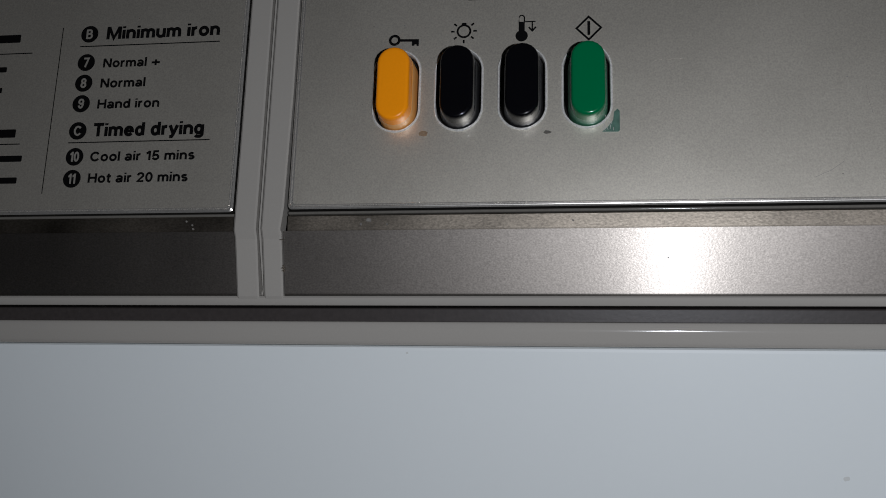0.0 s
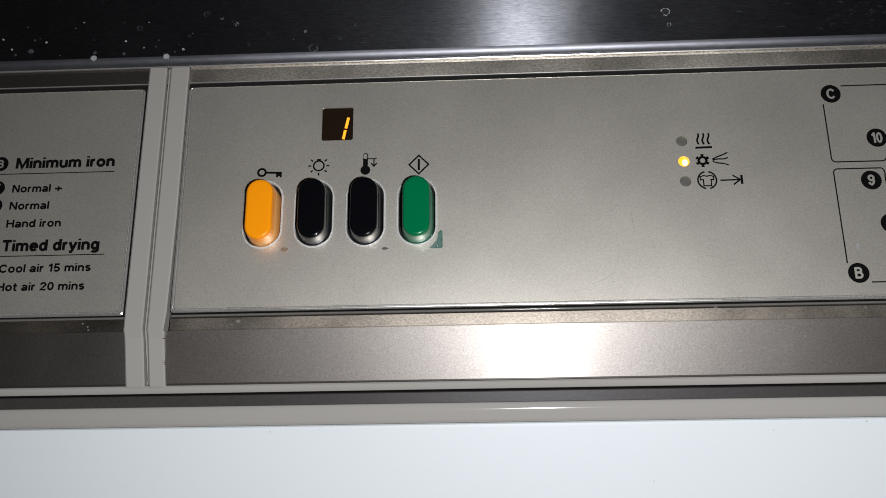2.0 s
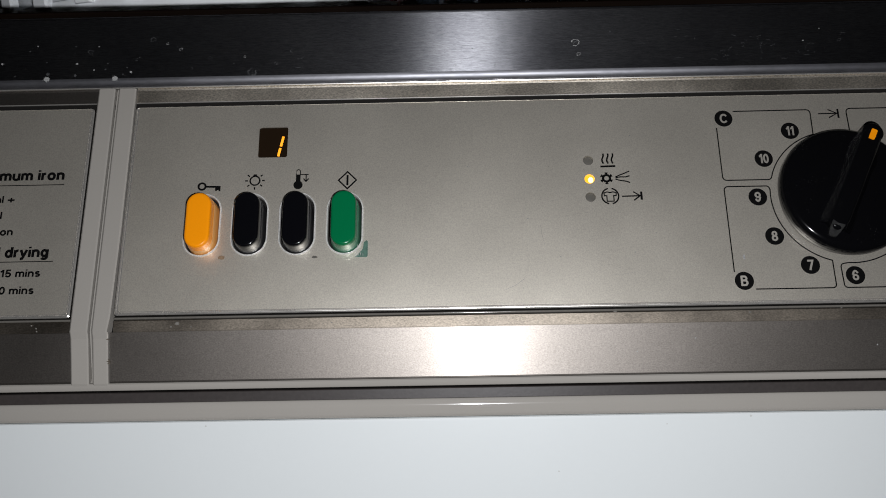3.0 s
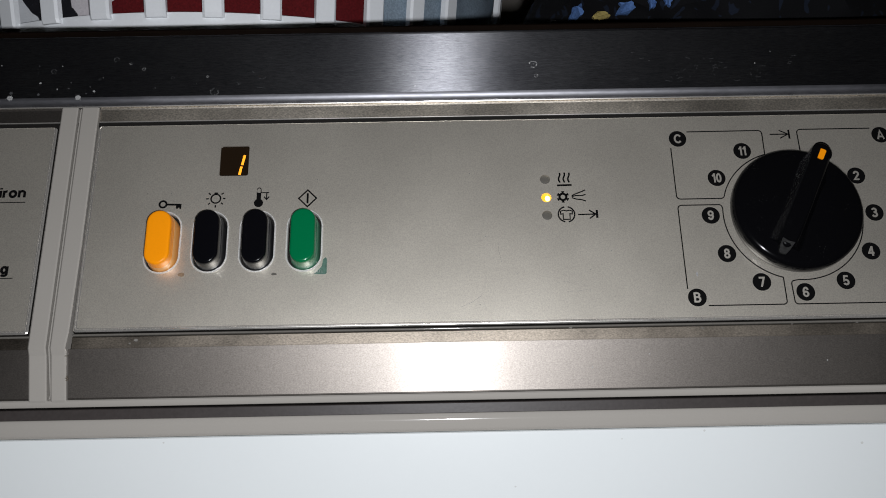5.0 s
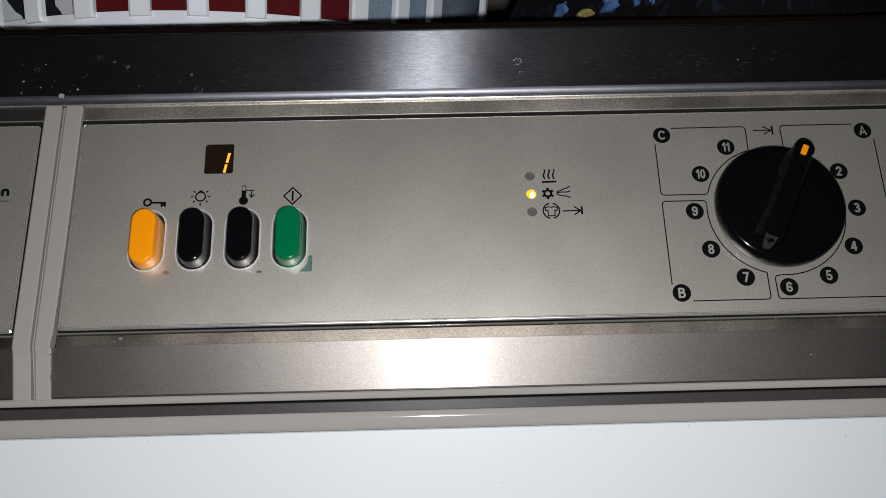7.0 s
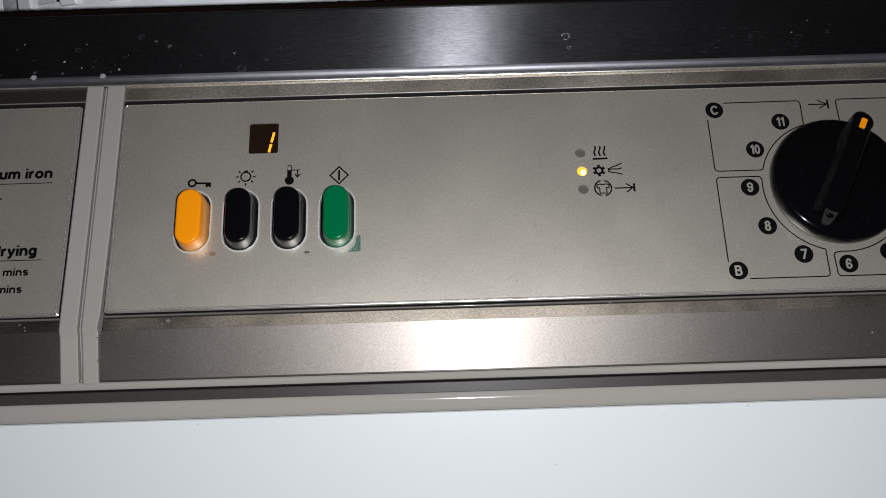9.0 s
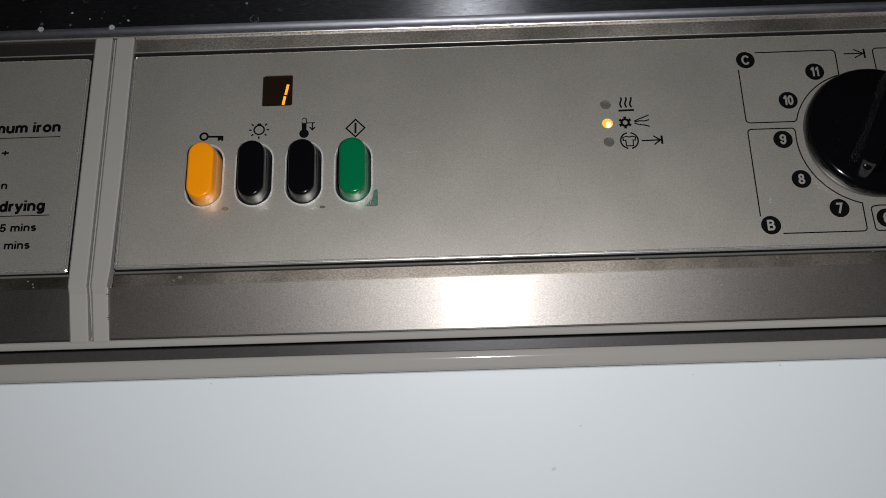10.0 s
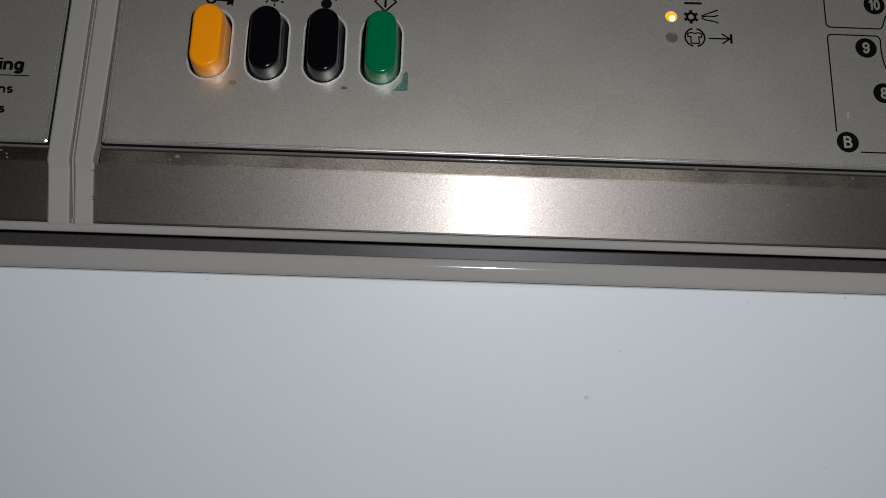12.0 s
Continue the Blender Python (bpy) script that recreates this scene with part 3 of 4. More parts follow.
# indicator lamps
for (u, v), mat, label in zip(LAMPS, (LAMP_OFF, LAMP_GLOW, LAMP_OFF), ("unlit grey indicator lamp", "lit amber indicator lamp", "unlit grey indicator lamp")):
    bm = bmesh.new()
    loops(bm, [at_w(circle(u, v, r, 20), w) for r, w in ((1.9, -2.8), (1.9, -1.05), (1.7, -0.95), (1.0, -0.85), (0.3, -0.82))])
    lamp = link("indicator_lamp", bm, mat, dryer, label, PANEL, smooth=True)
    if mat is LAMP_GLOW:
        bm = bmesh.new()
        flat(bm, stadium(u + 0.5, v - 0.15, 1.9, 2.3, 8), -0.9, -0.7)
        link("lamp_core", bm, LAMP_CORE, lamp, "bright yellow core", PANEL)


# ---- printed symbols on the control plate ----
def symbol(build, label=""):
    bm = bmesh.new()
    build(bm)
    return link("symbol", bm, PRINT, plate, label, PANEL)


def key_symbol(bm):
    ribbon(bm, circle(-20.7, -24.4, 1.35, 18), 0.75, closed=True)
    ribbon(bm, [(-19.2, -24.5), (-13.6, -24.7)], 0.75)
    flat(bm, [(-15.6, -24.6), (-13.6, -24.6), (-13.6, -26.4), (-14.2, -26.4), (-14.3, -25.9), (-14.8, -25.9), (-14.9, -26.3), (-15.6, -26.3)], 0, 0.13)


def bulb_symbol(bm):
    ribbon(bm, circle(-0.6, -22.4, 1.85, 20), 0.55, closed=True)
    flat(bm, rounded_box(-1.3, -20.7, 0.1, -19.8, 0.3), 0, 0.13)
    for a in (-90, -50, 50, 90, 130, 180, 230):
        s, c = math.sin(radians(a)), math.cos(radians(a))
        ribbon(bm, [(-0.6 + 2.7 * s, -22.4 + 2.7 * c), (-0.6 + 3.7 * s, -22.4 + 3.7 * c)], 0.5)


def thermometer_symbol(bm):
    flat(bm, circle(15.9, -24.5, 1.75, 18), 0, 0.12)
    flat(bm, rounded_box(15.05, -24.2, 16.75, -20.2, 0.2), 0, 0.13)
    ribbon(bm, [(15.15, -20.4), (15.15, -18.8)] + arc(15.9, -18.9, 0.75, -90, 90, 6) + [(16.65, -20.4)], 0.32)
    ribbon(bm, [(16.7, -20.2), (19.8, -20.2)], 0.35)
    ribbon(bm, [(18.9, -20.2), (18.9, -23.0)], 0.4)
    ribbon(bm, [(17.9, -21.9), (18.9, -23.1), (19.9, -21.9)], 0.45)


def start_symbol(bm):
    ribbon(bm, [(31.3, -22.9), (34.7, -19.4), (38.1, -22.9), (34.7, -26.4)], 0.55, closed=True)
    ribbon(bm, [(34.7, -20.8), (34.7, -25.0)], 0.75)


def heat_symbol(bm):
    for u in (132.1, 133.9, 135.7):
        ribbon(bm, [(u + 0.3 * math.sin(i * 0.52 + 0.6), -13.9 - 4.2 * i / 12) for i in range(13)], 0.62)
    ribbon(bm, [(131.0, -19.3), (136.7, -19.2)], 0.75)


def cool_symbol(bm):
    ribbon(bm, circle(133.0, -24.2, 1.35, 12), 0.85, closed=True)
    for a in range(0, 360, 60):
        s, c = math.sin(radians(a)), math.cos(radians(a))
        p, q = (133.0 + 1.2 * s, -24.2 + 1.2 * c), (133.0 + 2.4 * s, -24.2 + 2.4 * c)
        ribbon(bm, [p, q], 0.8)
        for k in (-0.55, 0.55):
            ribbon(bm, [(133.0 + 1.8 * s, -24.2 + 1.8 * c), (133.0 + 2.3 * s + k * c, -24.2 + 2.3 * c - k * s)], 0.35)
    for start, end in ((-23.7, -21.4), (-24.2, -23.3), (-24.6, -26.1)):
        ribbon(bm, [(136.4 + 5.4 * i / 12, start + (end - start) * (0.5 - 0.5 * math.cos(math.pi * i / 12)) + 0.28 * math.sin(math.tau * i / 12) * (1 if end > start else -1)) for i in range(13)], 0.45)


def crease_symbol(bm):
    for a0, a1 in ((12, 168), (192, 348)):
        ribbon(bm, arc(133.9, -31.5, 3.15, a0, a1, 14), 0.55)
    ribbon(bm, [(132.6, -33.6), (132.6, -31.3), (131.7, -31.4), (131.6, -30.2), (132.8, -29.8), (133.9, -30.1), (135.0, -29.8), (136.2, -30.2), (136.1, -31.4), (135.2, -31.3), (135.2, -33.6)], 0.42, closed=True)
    ribbon(bm, [(138.3, -31.7), (145.0, -31.6)], 0.5)
    ribbon(bm, [(142.6, -29.9), (145.1, -31.6), (142.7, -33.4)], 0.5)
    ribbon(bm, [(145.6, -29.9), (145.6, -33.2)], 0.8)


def stop_symbol(bm):
    ribbon(bm, [(216.6, 1.3), (223.8, 1.3)], 0.45)
    ribbon(bm, [(220.4, 3.0), (223.8, 1.3), (220.5, -0.5)], 0.45)
    ribbon(bm, [(224.2, 3.2), (224.2, -0.7)], 0.7)


for build in (key_symbol, bulb_symbol, thermometer_symbol, start_symbol, heat_symbol, cool_symbol, crease_symbol, stop_symbol):
    symbol(build)

KU, KV, KR = 220.4, -33.0, 31.4   # centre of the dial and radius of its numbers
LINE = 0.42


def angle_to(u, v):
    return math.degrees(math.atan2(u - KU, v - KV))


def field_line(points, closed=False):
    bm = bmesh.new()
    ribbon(bm, points, LINE, closed=closed)
    link("field_line", bm, PRINT, plate, "", PANEL)


RA = 26.5
c_arc = arc(KU, KV, RA, angle_to(213.4, -7.6), angle_to(195.2, -24.8), 16)
field_line([(183.8, 3.0)] + arc(212.0, 1.6, 1.5, 0, 90, 4) + c_arc[:-1] + arc(193.8, -24.5, 1.5, 110, 180, 4) + arc(178.2, -24.6, 1.4, 180, 270, 4) + [(176.8, -4.0)])
b_arc = arc(KU, KV, RA + 0.1, angle_to(193.9, -30.2), angle_to(213.0, -58.5) - 360, 20) if angle_to(213.0, -58.5) > 0 else arc(KU, KV, RA + 0.1, angle_to(193.9, -30.2), angle_to(213.0, -58.5), 20)
field_line([(176.8, -62.4)] + arc(178.2, -30.0, 1.4, 270, 360, 4) + arc(192.6, -29.8, 1.2, 0, 80, 4) + b_arc + arc(211.7, -67.7, 1.3, 90, 180, 4) + [(183.8, -69.0)])
a_arc = arc(KU, KV, RA + 0.1, angle_to(227.5, -7.4), 188, 40)
field_line([(256.5, 3.3)] + arc(228.9, 1.8, 1.5, 0, -90, 4) + a_arc[:-1] + arc(217.0, -61.1, 1.3, 0, -90, 3) + arc(217.1, -67.8, 1.2, 270, 180, 4) + arc(262.7, -67.8, 1.2, 180, 90, 4) + [(264.0, -3.6)])


def disc(words, u, v, parent, r=3.45, size=3.9):
    bm = bmesh.new()
    flat(bm, circle(u, v, r, 26), 0, 0.12)
    d = link("number_disc", bm, PRINT, parent, "", PANEL)
    half = (sum(LETTERS[c][0] + 0.11 for c in words) - 0.11) * size * (0.52 if len(words) == 1 else 0.44)
    lettering(words, u - half, u + half, v, size, d, NUMERAL, 0.12, 0.185, "numeral", True)


for n in range(1, 12):
    a = radians(30 * n)
    disc(str(n), KU + KR * math.sin(a), KV + KR * math.cos(a), plate)
for letter, u, v in (("A", 260.3, 0.3), ("B", 180.0, -65.8), ("C", 179.9, 0.0)):
    disc(letter, u, v, plate)

# ---- programme dial ----
bm = bmesh.new()
loops(bm, [at_w(circle(KU, KV, r, 72), w) for r, w in ((23.4, 0.3), (24.0, 0.8), (24.5, 2.4), (24.5, 5.0), (24.2, 6.3), (23.4, 7.2), (22.0, 7.7), (8.0, 8.6))])
knob = link("dial", bm, KNOB, dryer, "dusty black programme dial", PANEL, smooth=True)
bm = bmesh.new()
ca, sa = math.cos(radians(27)), math.sin(radians(27))


def on_dial(along, across, w):
    return ((KU + along * sa + across * ca) * MM, (KV + along * ca - across * sa) * MM, w * MM)


stations = [(-17.8, 6.8, 3.4, 10.8), (-13.0, 7.8, 3.5, 11.8), (0.0, 8.4, 3.6, 12.4), (13.0, 7.6, 3.6, 12.2), (22.2, 4.6, 3.6, 11.8)]
rings = []
for along, low, high, top in stations:
    rings.append([on_dial(along, x, w) for x, w in ((-low, 5.0), (-low, 7.2), (-high - (low - high) * 0.35, 8.6), (-high, top - 0.7), (-high * 0.75, top), (high * 0.75, top), (high, top - 0.7), (high + (low - high) * 0.35, 8.6), (low, 7.2), (low, 5.0))])
loops(bm, rings)
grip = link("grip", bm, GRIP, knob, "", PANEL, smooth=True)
grip.data.materials.append(GRIP_DUST_LIT)
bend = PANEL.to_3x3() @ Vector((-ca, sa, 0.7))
# brighter dust on the torch-facing flank only: dust and its light in one colour
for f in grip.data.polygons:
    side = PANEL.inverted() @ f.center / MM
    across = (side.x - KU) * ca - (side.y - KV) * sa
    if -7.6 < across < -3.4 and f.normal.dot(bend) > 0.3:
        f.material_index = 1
for name, along, top in (("pointer_nose", 22.9, 12.0), ("grip_tail", -16.0, 11.0)):
    bm = bmesh.new()
    c0 = on_dial(along, 0, 0)
    cu_, cv_ = c0[0] / MM, c0[1] / MM
    k = 1.0 if along > 0 else 0.86
    loops(bm, [at_w(circle(cu_, cv_, r * k, 28), w) for r, w in ((4.0, 1.5), (4.05, 6.0), (3.9, top - 1.0), (3.3, top - 0.3), (2.4, top + 0.05), (0.6, top + 0.1))])
    link(name, bm, KNOB, knob, "", PANEL, smooth=True)
bm = bmesh.new()
loops(bm, [[on_dial(a, x, w) for a, x in ((19.4, -0.8), (19.7, -1.1), (23.4, -1.1), (23.7, -0.8), (23.7, 0.8), (23.4, 1.1), (19.7, 1.1), (19.4, 0.8))] for w in (10.0, 12.35)])
link("pointer_mark", bm, ORANGE, knob, "orange pointer mark", PANEL)
bm = bmesh.new()
loops(bm, [[on_dial(a, x, w + (a + 17.2) * 0.72) for a, x in ((-16.9, -2.3), (-17.2, 0.0), (-16.9, 2.3), (-19.2, 2.0), (-21.1, 1.4), (-21.5, 0.4), (-21.5, -0.5), (-21.1, -1.4), (-19.2, -2.0))] for w in (8.0, 11.5)])
link("grip_end", bm, PALE_END, knob, "paler mottled end of the grip", PANEL)

# ---- legend: the printed list of programmes ----
for words, u0, u1, v, h in (
    ("Minimum iron", -109.8, -74.0, -20.4, 4.1), ("Timed drying", -110.5, -76.2, -51.6, 4.1), ("Normal +", -109.9, -91.8, -29.6, 2.9), ("Normal", -110.0, -95.8, -36.1, 2.9),
    ("Hand iron", -110.2, -90.7, -42.8, 2.9), ("Cool air 15 mins", -110.5, -78.2, -59.3, 2.9), ("Hot air 20 mins", -110.4, -79.7, -65.9, 2.9)):
    lettering(words, u0, u1, v, h, legend, PRINT, 0.0, 0.215 if h > 4 else 0.19)
for words, v in (("B", -18.5), ("7", -27.8), ("8", -34.5), ("9", -41.1), ("C", -49.7), ("10", -57.8), ("11", -64.6)):
    disc(words, -115.4, v, legend, 2.75, 3.1)
for u0, u1, v in ((-118.0, -73.7, -22.5), (-118.0, -74.1, -53.4), (-160.0, -133.5, -24.0), (-160.0, -133.5, -53.4)):
    bm = bmesh.new()
    ribbon(bm, [(u0, v), (u1, v)], 0.3)
    link("rule", bm, PRINT, legend, "", PANEL)
bm = bmesh.new()
ribbon(bm, [(-124.3, -16.0), (-124.3, -69.0)], 0.22)
link("rule", bm, PRINT, legend, "", PANEL)
for u1, v, h in ((-138.0, -19.0, 2.6), (-141.2, -29.2, 1.7), (-141.8, -36.0, 1.7), (-135.3, -50.0, 2.6), (-132.2, -58.0, 1.9), (-132.9, -64.8, 1.9)):
    bm = bmesh.new()
    flat(bm, rounded_box(u1 - 18, v - h / 2, u1, v + h / 2, 0.3), 0, 0.12)
    link("printed_bar", bm, PRINT, legend, "", PANEL)


# ---- marks of wear on the plate ----
def blot(name, cu, cv, ru, rv, mat, parent, seed, w=0.06, m=PANEL, label=""):
    rnd = random.Random(seed)
    pts = [(cu + ru * math.sin(a) * rnd.uniform(0.7, 1.1), cv + rv * math.cos(a) * rnd.uniform(0.7, 1.1)) for a in [math.tau * i / 12 for i in range(12)]]
    bm = bmesh.new()
    flat(bm, pts, 0, w)
    return link(name, bm, mat, parent, label, m)


bm = bmesh.new()
flat(bm, [(38.0, -53.9), (42.3, -54.0), (42.8, -53.5), (42.8, -47.9), (42.2, -47.3), (41.3, -48.2), (41.0, -50.6), (39.6, -52.4)], 0, 0.07)
link("residue_patch", bm, STAIN_GREEN, plate, "green adhesive residue", PANEL)
rnd = random.Random(9)
for i in range(14):
    u, v = rnd.uniform(38.2, 41.5), rnd.uniform(-53.8, -49.0)
    bm = bmesh.new()
    ribbon(bm, [(u, v), (u + rnd.uniform(-0.4, 0.4), v + rnd.uniform(0.5, 1.4))], 0.12, 0, 0.085)
    link("scrape", bm, RIM, plate, "", PANEL)
blot("residue_spot", -11.4, -53.2, 1.5, 0.9, STAIN_BROWN, plate, 3)
blot("residue_spot", 23.2, -53.6, 1.1, 0.6, LAMP_OFF, plate, 4)
blot("paint_chip", 181.0, -56.7, 0.45, 1.1, LIME, plate, 5)
for pts in ([(92.9, -67.7), (96.8, -66.0), (100.3, -63.5)], [(107.2, -42.5), (107.4, -46.0), (108.3, -50.4)]):
    bm = bmesh.new()
    ribbon(bm, pts, 0.09, 0, 0.02)
    link("scratch", bm, SCRATCH, plate, "", PANEL)

# dust and small nicks all over the plates
rnd = random.Random(41)
for i in range(34):
    r = rnd.choice((0.07, 0.09, 0.12, 0.16))
    blot("dust_speck", rnd.uniform(-45, 172) if i % 6 else rnd.uniform(-122, -70), rnd.uniform(-72, 6), r, r, LIME if i % 3 else DIRT_BROWN, plate if i % 6 else legend, 500 + i, 0.03)
for i in range(9):
    u, v, d = rnd.uniform(48, 172), rnd.uniform(-70, -8), rnd.uniform(2, 9)
    bm = bmesh.new()
    ribbon(bm, [(u, v), (u + d * 0.5, v + rnd.uniform(-0.5, 0.8)), (u + d, v + rnd.uniform(-1.2, 1.8))], 0.05, 0, 0.015)
    link("scratch", bm, SCRATCH, plate, "", PANEL)

# ---- steel lid edge and brown worktop on top ----
LIDY = 6.0
prof = [(LIDY + 3.8, 46.0), (LIDY + 2.7, 45.8), (LIDY + 2.3, 45.2), (LIDY - 0.07, 21.4), (LIDY + 6, 21.4), (LIDY + 6, 46.0)]
hem = [(LIDY - 0.05, 21.37), (LIDY - 0.13, 20.6), (LIDY - 0.08, 20.0), (LIDY + 0.1, 19.3), (LIDY + 0.45, 18.6), (LIDY + 0.9, 18.0), (LIDY + 6, 18.0), (LIDY + 6, 21.37)]
lip = [(LIDY + 0.9, 17.95), (LIDY + 0.55, 17.85), (LIDY + 0.35, 17.65), (LIDY + 0.4, 17.4), (LIDY + 0.9, 17.2), (LIDY + 6, 17.15), (LIDY + 6, 17.95)]
bm = along_x([w2(y, z) for y, z in prof], X0, X1, 12)
lid = link("lid_edge", bm, LID_STEEL, dryer, "brushed steel front edge of the lid with water spots")
# the glint along the lid's top is put in as an added steel strip
link("lid_edge_glint", along_x([w2(LIDY + 2.75, 45.95), w2(LIDY + 3.0, 46.2), w2(LIDY + 3.9, 46.25), w2(LIDY + 3.9, 46.05)], X0, X1), STEEL_HEM, dryer, "thin strip standing in for the glint on the lid's upper edge")
link("lid_hem", along_x([w2(y, z) for y, z in hem], X0, X1, 6), STEEL_HEM, dryer, "rolled steel hem under the lid edge", smooth=True)
link("lid_lip", along_x([w2(y, z) for y, z in lip], X0, X1, 6), POLISHED, dryer, "thin bright lip under the hem", smooth=True)
bm = along_x([w2(13.2, 49.7), w2(12.6, 49.1), w2(12.6, 46.2), w2(12.4, 30.2), (0.55, Z0 + 0.0302), (0.55, Z0 + 0.0497)], X0 + 0.002, X1 - 0.002)
link("lid_top", bm, WORKTOP_BROWN, dryer, "dark brown lid top")

LIDM = Matrix.Translation((0, (LIDY - 2.31) * MM, Z0)) @ pose(0, 0, 0, 90 - 5.8, 0, 0)


def speckle(bm, u, v, r, rnd):
    flat(bm, [(u + r * math.sin(a) * rnd.uniform(0.5, 1.2), v + r * math.cos(a) * rnd.uniform(0.5, 1.2)) for a in [math.tau * k / 7 for k in range(7)]], 0, 0.02 + rnd.uniform(0, 0.012))


def water_ring(cu, cv, r, mat, seed):
    """The broken chalky rim of a dried drop with crumbs inside."""
    rnd = random.Random(seed)
    bm = bmesh.new()
    n = max(9, int(r * 14))
    gap = rnd.uniform(0, math.tau)
    for k in range(n):
        a = math.tau * k / n
        if abs((a - gap + math.pi) % math.tau - math.pi) < 0.5 and rnd.random() < 0.7:
            continue
        d = r * rnd.uniform(0.74, 0.98)
        speckle(bm, cu + d * 0.85 * math.sin(a), cv + d * 0.72 * math.cos(a), (0.07 + 0.06 * r) * rnd.uniform(0.5, 1.5), rnd)
    for k in range(int(r * 4)):
        a, d = rnd.uniform(0, math.tau), r * rnd.uniform(0, 0.6)
        speckle(bm, cu + d * math.sin(a), cv + d * math.cos(a) * 0.8, rnd.uniform(0.04, 0.11), rnd)
    link("water_spot", bm, mat, lid, "", LIDM)


def splash(cu, cv, r, mat, seed):
    """A chalky patch of crumbs that thins out towards its edge."""
    rnd = random.Random(seed)
    bm = bmesh.new()
    flat(bm, [(cu + r * 0.85 * math.sin(a) * rnd.uniform(0.8, 1.05), cv + r * 0.66 * math.cos(a) * rnd.uniform(0.8, 1.05)) for a in [math.tau * k / 18 for k in range(18)]], 0, 0.02)
    for k in range(int(r * 7)):
        a, d = rnd.uniform(0, math.tau), r * rnd.uniform(0.7, 1.15)
        speckle(bm, cu + d * math.sin(a), cv + d * 0.8 * math.cos(a), rnd.uniform(0.06, 0.16), rnd)
    link("water_spot", bm, mat, lid, "", LIDM)


for i, (u, v, r, bright) in enumerate(((-58.2, 21.4, 1.5, 1), (-85.3, 21.6, 1.5, 1), (-84.9, 23.6, 0.8, 0), (-108.8, 24.9, 1.3, 0), (-73.2, 27.6, 0.5, 1), (-74.0, 22.9, 0.7, 0), (-119.3, 29.6, 0.5, 1), (-107.4, 29.0, 0.5, 0), (-103.1, 28.1, 0.6, 1),
                                        (-114.7, 23.7, 0.6, 0), (-116.1, 25.8, 0.5, 1), (-51.8, 23.9, 0.6, 1), (-110.0, 34.0, 0.4, 0), (-62.0, 25.2, 0.4, 0), (-92.0, 33.0, 0.4, 0), (-66.5, 25.0, 0.35, 1), (-55.0, 23.0, 0.35, 0), (-98.0, 23.0, 0.4, 0))):
    splash(u, v, r, LIME if bright else LIME_FAINT, 20 + i)
for i, (u, v, r, bright) in enumerate(((-67.9, 32.2, 1.3, 0), (-42.9, 36.7, 1.4, 0), (-37.3, 35.1, 0.7, 1), (-32.0, 32.6, 0.9, 1), (-20.4, 28.9, 0.9, 0), (-6.6, 29.1, 0.6, 1), (5.8, 26.2, 0.9, 0), (-3.7, 22.8, 2.1, 0), (-27.6, 24.8, 0.6, 0), (124.0, 32.1, 2.0, 1), (125.2, 27.4, 1.0, 1), (92.7, 23.6, 0.9, 0), (-49.5, 28.9, 0.7, 0), (12.0, 31.0, 0.8, 0))):
    water_ring(u, v, r, LIME if bright else LIME_FAINT, 60 + i)

BEVELM = PANEL @ Matrix.Translation((0, 0, -1.72 * MM))
for i, (u, v, ru, rv) in enumerate(((-26.2, -77.7, 0.9, 0.6), (-28.4, -78.9, 0.4, 0.4), (-21.0, -79.0, 0.3, 0.3), (-79.4, -77.6, 0.35, 0.3), (-77.6, -78.7, 0.3, 0.3), (-77.3, -79.8, 0.3, 0.3), (30.0, -78.4, 0.3, 0.25), (181.0, -77.2, 0.5, 0.3), (132.6, -76.1, 0.7, 0.25), (214.0, -76.2, 0.4, 0.2), (238.0, -76.0, 0.5, 0.2), (251.0, -76.2, 0.3, 0.2))):
    blot("dirt_speck", u, v, ru, rv, DUST, dryer, 140 + i, 0.45, BEVELM)

# scattered splashes and fine scratches on the lid edge
rnd = random.Random(77)
for i in range(34):
    r = rnd.choice((0.12, 0.16, 0.2, 0.3))
    splash(rnd.uniform(-125, 225), rnd.uniform(23, 37), r, LIME if i % 4 == 0 else LIME_FAINT, 300 + i)
for i in range(16):
    u, v, d = rnd.uniform(-20, 215), rnd.uniform(23, 37), rnd.uniform(1.0, 3.5)
    bm = bmesh.new()
    ribbon(bm, [(u, v), (u + d * 0.5, v + rnd.uniform(-0.3, 0.3)), (u + d, v + rnd.uniform(-0.8, 0.8))], 0.09, 0, 0.02)
    link("scratch", bm, LIME_FAINT, lid, "", LIDM)

# rubbed patches of short scratches and crumbs towards the far end, and dull smears by the highlight
for i, (cu, cv, ru, rv, n) in enumerate(((196, 30, 9, 5, 26), (182, 26, 7, 3, 16), (213, 27, 6, 3, 12), (160, 33, 8, 4, 12), (72, 33, 5, 6, 16), (80, 29, 4, 5, 10), (228, 31, 5, 4, 8))):
    bm = bmesh.new()
    for k in range(n):
        u, v = cu + rnd.gauss(0, 0.5) * ru, max(22.5, min(38.5, cv + rnd.gauss(0, 0.5) * rv))
        if k % 3:
            speckle(bm, u, v, rnd.uniform(0.06, 0.16), rnd)
        else:
            d, a = rnd.uniform(0.6, 2.2), rnd.uniform(-0.6, 0.9)
            ribbon(bm, [(u, v), (u + d * math.cos(a), v + d * math.sin(a) * 0.7)], 0.10, 0, 0.02)
    link("scuff_patch", bm, LIME_FAINT, lid, "faint dull scuffs", LIDM)

